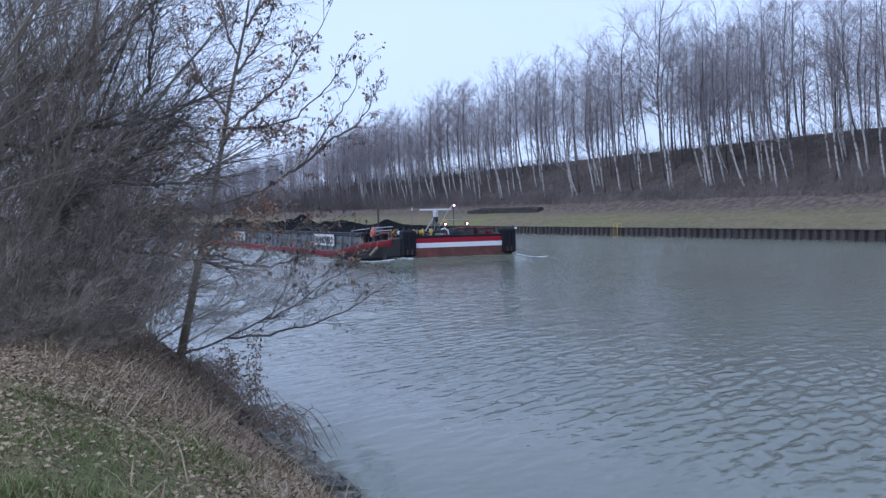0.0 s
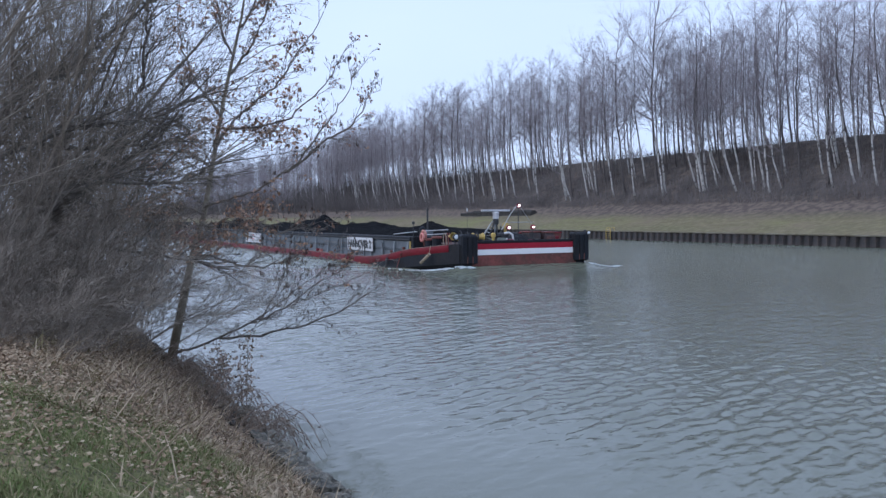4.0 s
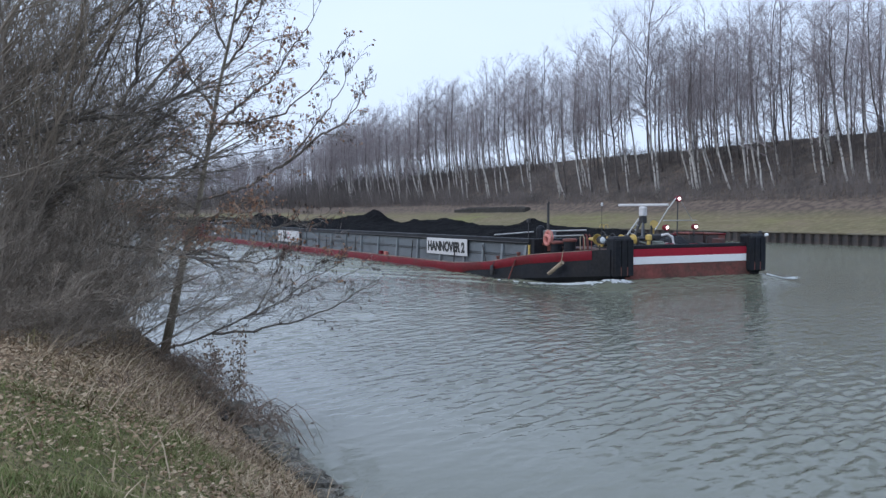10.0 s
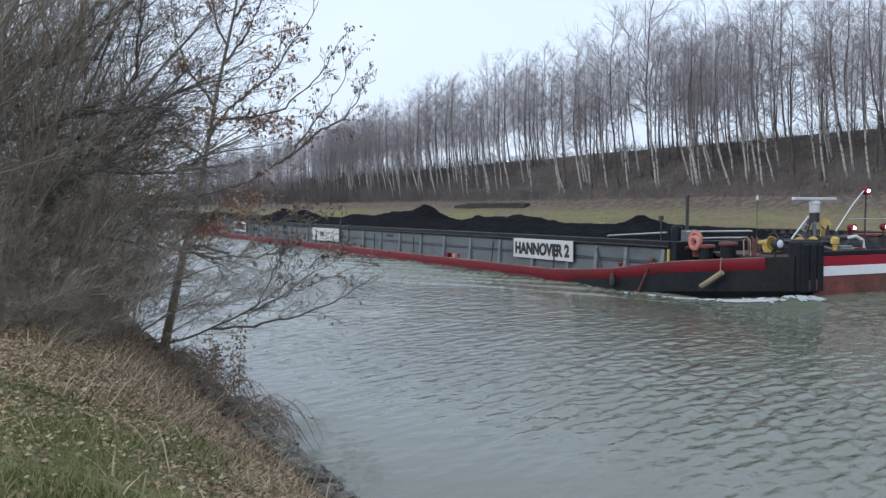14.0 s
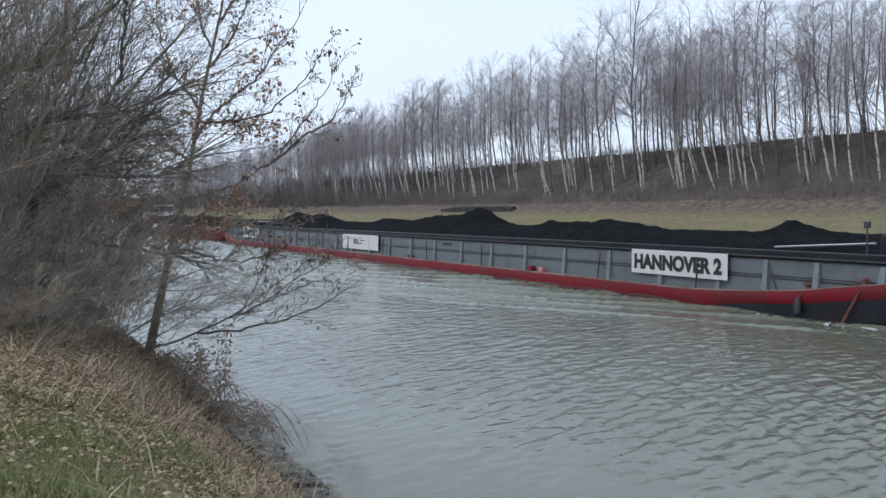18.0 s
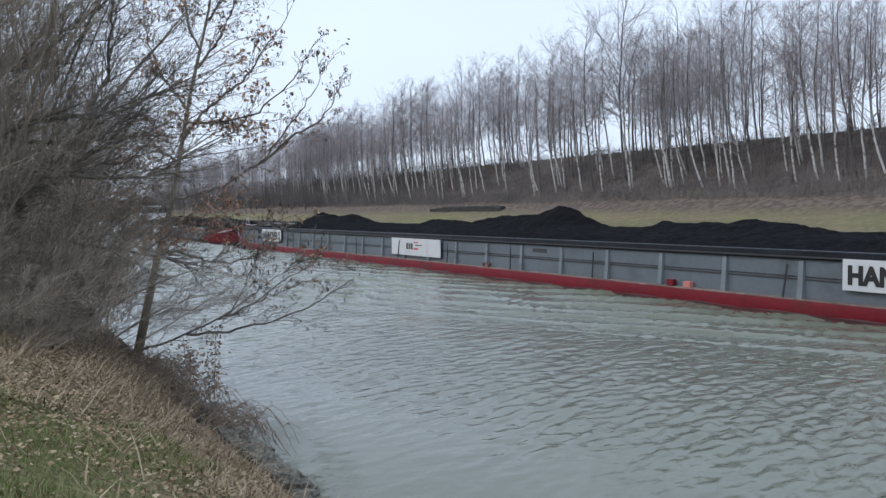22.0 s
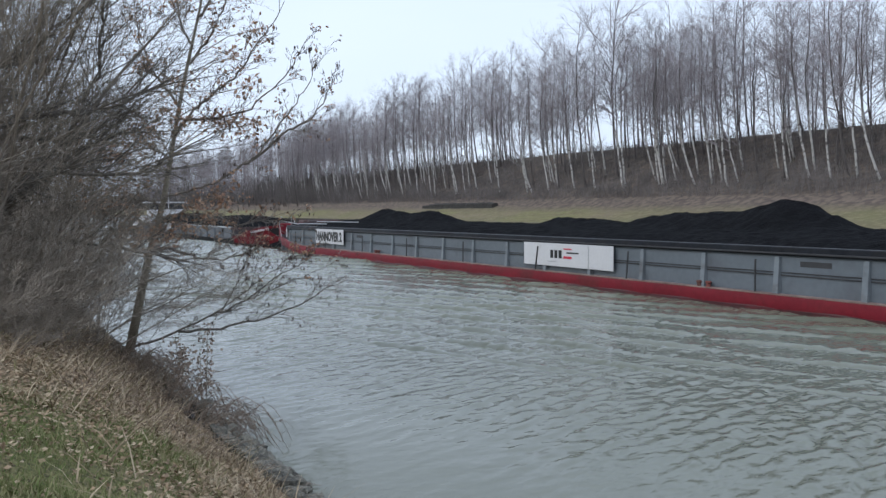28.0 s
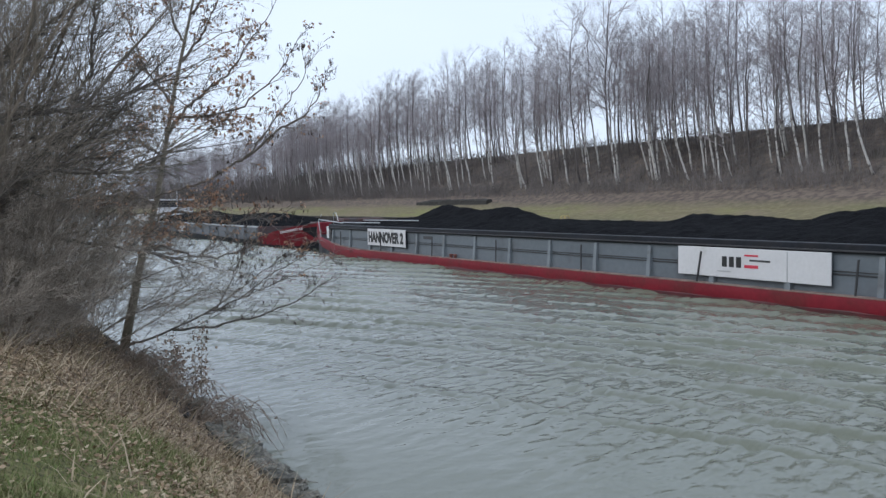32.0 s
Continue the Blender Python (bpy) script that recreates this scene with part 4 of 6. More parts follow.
    aer = bpart("aerial", Geo().tube([(-23.3, 30.3, 2.14), (-23.3, 30.3, 4.45)], 0.014, 5), M_DARKSTEEL, barge)
    part("aerial_head", Geo().lathe([(0.05, 4.42), (0.07, 4.46), (0.05, 4.62), (0.02, 4.64)], (-23.3, 30.3, 0), n=10), M_WHITE, aer)
    # radar on a lattice arm
    arm = bpart("radar_arm", Geo().tube([(-21.6, 31.0, 2.2), (-21.3, 31.55, 3.75)], 0.055, 6), M_DARKSTEEL, barge, "lattice radar arm")
    part("arm_tube", Geo().tube([(-22.1, 30.6, 2.2), (-21.4, 31.4, 3.72)], 0.055, 6), M_STEEL, arm)
    for k in range(6):
        f = 0.1 + 0.15 * k
        part("arm_brace", Geo().tube([(-21.6 + 0.3 * f, 31.0 + 0.55 * f, 2.2 + 1.55 * f), (-22.1 + 0.7 * (f + .1), 30.6 + 0.8 * (f + .1), 2.2 + 1.52 * (f + .1))], 0.02, 5), M_STEEL, arm)
    for ax, ay in ((-20.9, 31.2), (-22.0, 31.3), (-21.7, 32.0)):
        part("arm_tube", Geo().tube([(ax, ay, 2.2), (-21.25 + 0.25 * (ax + 21.25), 31.55 + 0.25 * (ay - 31.55), 3.6)], 0.06, 6), M_DARKGREY, arm)
    part("radar_motor", Geo().box(-21.42, -21.08, 31.38, 31.72, 3.45, 3.86, 0.05), M_DARKSTEEL, arm)
    part("radar_drum", Geo().lathe([(0.20, 3.86), (0.22, 3.9), (0.215, 4.22), (0.235, 4.23), (0.235, 4.30), (0.19, 4.37), (0.08, 4.39)], (-21.25, 31.55, 0), n=18), M_WHITE, arm, "white radar housing")
    scanner = part("radar_scanner", Geo().box(-1.45, 1.45, -0.09, 0.09, -0.07, 0.07, 0.03), M_WHITE, barge, "white rotating radar bar")
    part("scanner_hub", Geo().lathe([(0.1, -0.14), (0.1, -0.06)], n=10), M_WHITE, scanner)
    # stern gear
    bpart("stern_plate", Geo().box(-117.3, -117.05, 27.7, 36.7, 0.3, 2.1, 0.03), M_RUST, barge)
    bpart("stern_deck", Geo().box(-117.0, -112.4, 26.9, 37.5, 1.0, 1.3, 0.02), M_DECK, barge)
    bpart("stern_post", Geo().box(-116.9, -116.2, 26.9, 28.0, 1.2, 2.75, 0.08), M_HULLRED, barge, "red stern push post")
    bpart("stern_locker", Geo().box(-114.3, -113.4, 26.75, 27.6, 1.28, 2.45, 0.04), M_WHITE, barge, "white stern locker")
    bpart("stern_hook", Geo().tube([(-114.6, 26.4, 1.5), (-114.9, 26.3, 2.9), (-114.2, 26.3, 3.4)], 0.04, 6), M_STEEL, barge)
    bpart("stern_rail", Geo().tube([(-112.6, 26.7, 2.6), (-112.6, 26.7, 3.5), (-112.1, 26.7, 3.6), (-111.6, 26.7, 2.9)], 0.03, 6), M_STEEL, barge)
    return barge, scanner


COAL_TOP = [(-112, 2.2), (-110, 2.5), (-109.3, 2.88), (-106.7, 3.45), (-104.2, 4.1), (-103.2, 4.15), (-101.9, 3.92), (-98.3, 3.72), (-96, 3.95), (-94.7, 3.9), (-93.4, 3.57), (-91.9, 3.15), (-90, 3.0), (-80.5, 2.98), (-78.6, 3.45),
            (-76.6, 3.5), (-72, 3.24), (-70.6, 3.69), (-68.8, 3.78), (-64.4, 3.9), (-63, 4.22), (-61.8, 4.5), (-60.5, 4.16), (-58.1, 3.12), (-53.9, 3.08), (-52.6, 3.55), (-50.7, 3.34), (-49.9, 3.53), (-48.2, 3.45), (-47.3, 3.68),
            (-45.3, 3.55), (-43.6, 3.3), (-42.1, 3.06), (-34.9, 3.08), (-34.1, 3.5), (-33.7, 3.75), (-33.1, 3.58), (-31.7, 3.12), (-28, 3.0), (-26, 2.7), (-24.6, 2.4)]


def build_coal(name, cuts, top, y0, y1, low, label, off, at):
    """A heaped load: the ridge follows the heaps, the sides fall to the coaming; one mesh from valley to valley."""
    load = thing(name, label, "coal", at=at)
    ys = steps((y0, y1, 0.3))
    n = len(ys)
    for a, b in zip(cuts, cuts[1:]):
        g = Geo()
        xs = steps((a, b, 0.3))
        for x in xs:
            t = lerp_table(top, x)
            for y in ys:
                u = abs((y - (y0 + y1) / 2) / ((y1 - y0) / 2))
                base = min(t, 3.04)
                z = low + (base - low) * max(0, 1 - u ** 3.5) + (t - base) * max(0, 1 - u * 3.2) * 1.03
                z += 0.09 * noise.noise(Vector((x * 0.8, y * 0.8, 0))) + 0.13 * noise.noise(Vector((x * 2.0, y * 2.0, 5)))
                g.v.append((x + off[0], y + off[1], z))
        g.f = [(i * n + j, (i + 1) * n + j, (i + 1) * n + j + 1, i * n + j + 1) for i in range(len(xs) - 1) for j in range(n - 1)]
        part("coal_ridge", g, M_COAL, load)
    return load


def build_pusher():
    """Motor barge behind: red raised bow, coal in the hold, wheelhouse aft."""
    ship = thing("motor_barge", "motor cargo barge with red bow, coal load and wheelhouse aft", "motor barge", at=pose(-160, MID, 0))
    off = pose(160, -MID, 0)
    st = [(-206, 0.9, 1.7), (-203, 0.4, 1.3), (-198, 0.2, 1.05), (-136, 0.1, 0.75), (-132, 0.1, 1.0), (-128, 0.4, 1.7), (-124, 1.1, 2.2), (-120.5, 2.2, 2.55), (-118.6, 3.4, 2.7)]
    g = Geo()
    sec = []
    for x, i, z in st:
        a, b = 26.4 + i, 38.0 - i
        k = 0.15 * max(0, (x + 132) / 3)
        sec.append([(x, a, z), (x - k, a + 0.3 + k, 0.3), (x - 2 * k, a + 0.8 + k, -1.3), (x - 2 * k, b - 0.8 - k, -1.3), (x - k, b - 0.3 - k, 0.3), (x, b, z)])
    g.loft(sec)
    me = g.mesh("hull", M_BLACK)
    fix_normals(me)
    part("hull", me, M_BLACK, ship, at=off)
    for s in (0, 1):
        g = Geo()
        sec = []
        for x, i, z in st[4:]:
            k = 0.15 * max(0, (x + 132) / 3)
            a = 26.4 + i - 0.03 if s == 0 else 38.0 - i + 0.03
            w = 0.2 if s == 0 else -0.2
            low = 0.42 + 0.30 * max(0.0, x + 123.0)
            e = (0.25 + k) * (1 if s == 0 else -1) * (z - low) / (z - 0.42)
            sec.append([(x, a, z + 0.05), (x - k * 0.9, a + e, low), (x - k * 0.9, a + e + w, low), (x, a + w, z + 0.05)])
        g.loft(sec)
        me = g.mesh("bow_plating", M_HULLRED)
        fix_normals(me)
        bow = part("bow_plating", me, M_HULLRED, ship, "bright red bow plating", at=off)
        if s == 0:
            for k in range(13):
                x = -126.6 + 0.30 * k
                a = 26.4 + lerp_table([(p[0], p[1]) for p in st], x) + 0.0
                z = 1.55 + 0.035 * k
                part("name_bar", Geo().box(x, x + (0.19 if k != 10 else 0.03), a - 0.09, a - 0.03, z, z + 0.22, 0.01), M_WHITE, bow)
    part("bow_deck", Geo().box(-132, -121, 28.6, 35.8, 1.0, 1.25, 0.02), M_HULLRED, ship, "red fore deck", at=off)
    part("bow_winch", Geo().box(-127, -125.5, 30, 33, 1.25, 2.6, 0.1), M_DECK, ship, at=off)
    part("bow_bitts", Geo().box(-120.6, -119.0, 30.2, 34.2, 1.0, 3.0, 0.1), M_DECK, ship, "dark red push knee", at=off)
    for s, y in ((0, 26.9), (1, 37.4)):
        part("coaming", Geo().box(-190, -133.5, y, y + 0.12, 0.7, 2.0, 0.02), M_DARKGREY, ship, "dark grey hold coaming", at=off)
        for k in range(16):
            part("coaming_post", Geo().box(-189.6 + 3.72 * k, -189.4 + 3.72 * k, y - 0.12 if s == 0 else y + 0.123, y - 0.003 if s == 0 else y + 0.24, 0.72, 1.98, 0.02), M_GREY, ship, at=off)
        part("coaming_rail", Geo().box(-190, -133.5, y - 0.03, y + 0.15, 2.0, 2.16, 0.02), M_STEEL, ship, "pale coaming rail", at=off)
    part("front_bulkhead", Geo().box(-133.5, -133.2, 26.9, 37.5, 0.8, 2.1, 0.02), M_DECK, ship, at=off)
    part("side_board", Geo().box(-168.5, -164.5, 26.72, 26.8, 1.0, 2.05, 0.02), M_WHITE, ship, "white board", at=off)
    cabin = part("deckhouse", Geo().box(-204, -192, 27.6, 36.8, 0.9, 3.1, 0.08), M_WHITE, ship, "white deckhouse", at=off)
    wheel = part("wheelhouse", Geo().box(-199, -195, 29.4, 35.0, 3.1, 4.2, 0.06), M_WHITE, ship, "white wheelhouse", at=off)
    for k in range(4):
        part("window", Geo().box(-194.99 + 0.0, -194.95, 29.6 + 1.35 * k, 30.8 + 1.35 * k, 4.25, 5.2, 0.01), M_DARKSTEEL, wheel)
    for k in range(3):
        part("window", Geo().box(-198.8 + 1.3 * k, -197.7 + 1.3 * k, 29.36, 29.40, 4.25, 5.2, 0.01), M_DARKSTEEL, wheel)
    part("wheelhouse_pillars", Geo().box(-198.9, -195.05, 29.45, 34.95, 4.2, 5.3, 0.03), M_DARKSTEEL, wheel)
    part("wheelhouse_roof", Geo().box(-199.6, -194.4, 28.9, 35.5, 5.3, 5.55, 0.06), M_WHITE, wheel)
    part("mast", Geo().tube([(-193, 32, 3), (-193, 32, 7.2)], 0.06, 6), M_WHITE, ship, at=off)
    coal = build_coal("coal_load", (-190, -160, -133.6), [(-190, 2.0), (-186, 3.3), (-172, 3.7), (-160, 3.0), (-150, 3.4), (-140, 3.3), (-136, 2.3), (-133.6, 1.6)], 27.05, 37.35, 1.7, "black coal heaped in the motor barge hold", (160, -MID), pose(-160, MID, 0))
    return ship, coal


barge, scanner = build_barge()
coal = build_coal("coal_load", (-112.0, -99.0, -85.0, -72.0, -56.0, -38.0, -24.6), COAL_TOP, 26.36, 38.04, 2.25, "black coal heaped along the barge hold", (-BX, -MID), pose(BX, MID, 0))
pusher, pusher_coal = build_pusher()


def mound(x, y):
    """Height of the water that the blunt bow pushes up."""
    dx = max(0.0, x + 18.1)
    aft = max(0.0, -18.4 - x)
    dy = max(0.0, 26.2 + 0.9 * max(0.0, min(1.0, (x + 26) / 7.7)) - y, y - 38.2 + 0.9 * max(0.0, min(1.0, (x + 26) / 7.7)))
    return WATER_Z + 0.50 * math.exp(-(dx / 1.5) ** 1.3 - (dy / 1.3) ** 1.3) * max(0.0, 1 - aft / 5.5) ** 1.2


def build_mound():
    xs, ys = np.arange(-29.0, -11.0, 0.16), np.arange(21.6, 42.8, 0.16)
    x, y = np.meshgrid(xs, ys, indexing="ij")
    z = np.array([[mound(a, b) for b in ys.tolist()] for a in xs.tolist()]) - 0.05 + ripples(x, y, np.full_like(x, 0.14), False)
    g = sheet("bow_swell", len(xs), len(ys), np.stack([x - BX, y - MID, z], -1).reshape(-1, 3))
    ob = lone("bow_swell", g, M_WAKE, "water piled up against the blunt bow", "wave", smooth=True)
    ob.matrix_basis = pose(BX, MID, 0)
    return ob


def build_foam():
    """White water round the bow, as low ragged ridges."""
    g = Geo()
    # way, spread, height, lumps a metre
    runs = [([(-18.9, 26.5), (-20.5, 26.05), (-23, 25.78), (-25, 25.7)], 0.07, 0.02, 14),
            ([(-17.6, 27.7), (-18.0, 26.9), (-18.9, 26.45), (-20.2, 26.05), (-20.8, 25.95)], 0.28, 0.06, 60), ([(-19.6, 26.1), (-21.8, 25.8), (-23.4, 25.7)], 0.14, 0.04, 14),
            ([(-17.7, 37.4), (-18.0, 38.3), (-18.6, 39.6), (-19.4, 41.2)], 0.26, 0.04, 40), ([(-24.7, 25.6), (-25.4, 25.5), (-26.2, 25.4)], 0.22, 0.16, 60), ([(-27.9, 25.6), (-29.2, 25.45)], 0.14, 0.08, 30), ]
    r = random.Random(3)
    for pts, w, h, many in runs:
        for (x0, y0), (x1, y1) in zip(pts, pts[1:]):
            for _ in range(int(many * math.hypot(x1 - x0, y1 - y0))):
                f = r.random()
                x, y = x0 + (x1 - x0) * f + r.gauss(0, w * 0.5), y0 + (y1 - y0) * f + r.gauss(0, w * 0.5)
                if noise.noise(Vector((x * 1.7, y * 1.7, 3))) < -0.25 and many < 100:
                    continue
                s = 0.25 + 0.75 * r.random() ** 2
                a, b, c, ang = 0.27 * s, 0.10 * s, h * s * 0.2, r.gauss(0, 0.5)
                v = []
                for m in range(8):
                    q = m * math.pi / 4
                    rr = r.uniform(0.6, 1.3)
                    dx, dy = a * math.cos(q) * rr, b * math.sin(q) * rr
                    px, py = x + dx * math.cos(ang) - dy * math.sin(ang), y + dx * math.sin(ang) + dy * math.cos(ang)
                    v.append((px - BX, py - MID, mound(px, py) - 0.04))
                v.append((x - BX, y - MID, mound(x, y) + c))
                g.add(v, [(m, (m + 1) % 8, 8) for m in range(8)])
    ob = lone("bow_wave", g, M_FOAM, "white foam of the bow wave along the barge", "foam", "stuff", smooth=True)
    ob.matrix_basis = pose(BX, MID, 0.02)
    return ob


swell = build_mound()
foam = build_foam()

# ---------------------------------------------------------------- trees and shrubs
def grow(geo, start, way, length, radius, r, depth, spec, tips=None):
    """One branch with its side branches. spec: per depth (children, angle, ratio, segments, sides, rise)."""
    kids, angle, ratio, seg, sides, rise = spec[depth]
    pts, radii = [start.copy()], [radius]
    p, d = start.copy(), way.normalized()
    for i in range(seg):
        d = (d + Vector((r.gauss(0, WIGGLE[0]), r.gauss(0, WIGGLE[0]), r.gauss(0, WIGGLE[0] * 0.7) + rise)) + DRIFT[0]).normalized()
        p = p + d * (length / seg)
        pts.append(p.copy())
        radii.append(radius * (1 - 0.8 * (i + 1) / seg))
    geo.tube(pts, radii, sides, caps=False)
    if tips is not None and depth == len(spec) - 1:
        tips.append((pts[-1], d))
        tips.append((pts[len(pts) // 2], d))
    if depth + 1 >= len(spec):
        return
    for k in range(kids):
        f = 0.22 + 0.76 * (k + r.random()) / kids
        i = min(int(f * seg), seg - 1)
        u = f * seg - i
        q = pts[i].lerp(pts[i + 1], u)
        axis = (pts[i + 1] - pts[i]).normalized()
        side = axis.orthogonal().normalized()
        side.rotate(Matrix.Rotation(r.uniform(0, 2 * math.pi), 3, axis))
        a = radians(angle * r.uniform(0.65, 1.3))
        grow(geo, q, axis * math.cos(a) + side * math.sin(a), length * ratio * (1.15 - 0.6 * f) * r.uniform(0.7, 1.25), max(radius * 0.42 * (1.1 - 0.6 * f), MIN_R[0]), r, depth + 1, spec, tips)


MIN_R = [0.012]
WIGGLE = [0.10]
DRIFT = [Vector((0, 0, 0))]


def birch_meshes(seed, height, dark=False, wide=1.0):
    r = random.Random(seed)
    trunk = Geo()
    pts, radii = [], []
    p, lean = Vector((0, 0, -0.6)), r.uniform(0.06, 0.38)
    n = 12
    for i in range(n + 1):
        f = i / n
        pts.append(p.copy())
        radii.append((0.14 + 0.003 * height) * (1 - f) ** 0.85 * 0.78 + 0.02)
        k = max(0.0, 1 - f * 2.2)
        p = p + Vector((-0.45 * lean * k + r.gauss(0, 0.05), -lean * k + r.gauss(0, 0.05), 1)) * (height / n)
    trunk.tube(pts, radii, 8)
    MIN_R[0] = 0.0078
    limbs = Geo()
    low = r.uniform(0.24, 0.42)
    count = int(25 * wide)
    for k in range(count):
        f = low + (0.99 - low) * (k + r.random()) / count
        i = min(int(f * n), n - 1)
        q = pts[i].lerp(pts[i + 1], f * n - i)
        w = r.uniform(0, 2 * math.pi)
        a = radians(r.uniform(32, 64)) * wide ** 0.5
        d = Vector((math.cos(w) * math.sin(a), math.sin(w) * math.sin(a), math.cos(a)))
        le = height * (0.25 * math.sin(math.pi * min(1, 0.26 + f * 0.66)) + 0.035) * r.uniform(0.75, 1.35) * wide
        grow(limbs, q, d, le, 0.078 * (1.15 - 0.7 * f) * wide, r, 0, [(8, 40, 0.5, 4, 4, 0.05), (8, 42, 0.55, 3, 3, 0.02), (0, 0, 0, 2, 3, 0.0)])
    bark = M_DARKBARK if dark else M_BIRCH
    return trunk.mesh("trunk", bark, True), limbs.mesh("crown", M_TWIG)


FRONT_TREES = [-279.5, -259.6, -241.9, -226.1, -214.6, -206.9, -197.5, -186.4, -166.8, -156.7, -152.5, -147.9, -139.9, -133.6, -124.8, -116.5, -115.0, -107.2, -104.1, -100.0, -89.2, -85.7, -81.7, -78.2, -73.8, -66, -61, -54]


FAR = 0.949


def build_far_trees():
    kinds = []
    for k, (h, dark, wide) in enumerate(((27, False, 1.0), (29, False, 0.9), (25, False, 0.85), (28, True, 1.0), (30, True, 1.3), (24, True, 0.85), (26, False, 1.1), (22, False, 0.7), (21, True, 0.75))):
        trunk, crown = birch_meshes(40 + k, h, dark, wide)
        label = "tall bare grey-brown tree on the far embankment" if dark else "tall bare white-barked birch on the far embankment"
        t = thing("bare_tree" if dark else "birch", label, "tree", group="bare trees on the far bank")
        part("trunk", trunk, None, t)
        part("crown", crown, None, t)
        kinds.append(t)
    r = random.Random(11)
    used = set()

    def put(k, x, y, s):
        x, y, s = x * FAR, y * FAR, s * FAR * (1.07 if -230 < x < -112 else 0.97)
        m = pose(x, y, ground_z(x, y), 0, 0, r.uniform(-30, 30)) @ pose(0, 0, 0, r.gauss(0, 1.5), r.gauss(0, 2.2), 0)
        t = kinds[k]
        if k not in used:
            used.add(k)
            t.matrix_basis = m
            o = t
        else:
            o = copy_thing(t, m)
        o.scale = (s, s, s)

    for i, x in enumerate(FRONT_TREES):
        put((0, 7, 2, 6, 1, 0, 7)[i % 7], x, 106 + r.uniform(-1.0, 1.2), r.uniform(0.88, 1.02))
        if r.random() < 0.15:
            put(r.choice([0, 1, 2, 7]), x + r.uniform(0.5, 1.6), 106 + r.uniform(-0.6, 1.2), r.uniform(0.75, 0.95))
    put(4, -131.5, 110.5, 1.16)
    for _ in range(275):
        u = r.random()
        x = -40 - 300 * u ** 1.05
        y = r.uniform(107, 124) if r.random() < 0.8 else r.uniform(124, 132)
        put(r.choice([0, 1, 2, 3, 3, 4, 5, 5, 6, 7, 8, 8]), x, y, r.uniform(0.70, 1.0))
    for _ in range(30):
        put(r.choice([0, 1, 2, 7, 7]), -170 - 190 * r.random(), r.uniform(104.5, 114), r.uniform(0.8, 1.0))
    for _ in range(250):
        put(r.choice([3, 5, 5, 8, 2]), r.uniform(-640, -285), r.uniform(97, 138), r.uniform(0.75, 1.0))


def brush(seed, count, spread, height, min_r, tilt):
    """The stems of a bare shrub, one mesh each, splitting into fine twigs."""
    r = random.Random(seed)
    out = []
    for _ in range(count):
        MIN_R[0] = min_r
        WIGGLE[0] = 0.085
        DRIFT[0] = Vector((0.004, 0.026, 0.006))
        g = Geo()
        w = r.uniform(0, 2 * math.pi)
        a = radians(r.uniform(6, tilt))
        d = Vector((math.cos(w) * math.sin(a), math.sin(w) * math.sin(a), math.cos(a)))
        base = Vector((r.gauss(0, spread), r.gauss(0, spread), -0.2))
        grow(g, base, d, height * r.uniform(0.55, 1.1), 0.021 * height / 5, r, 0, [(9, 36, 0.52, 9, 5, 0.0), (6, 36, 0.54, 6, 4, 0.012), (4, 38, 0.55, 4, 3, 0.02), (0, 0, 0, 3, 3, 0.02)])
        DRIFT[0], WIGGLE[0] = Vector((0, 0, 0)), 0.10
        out.append(g.mesh("stem", M_SHRUB))
    return out


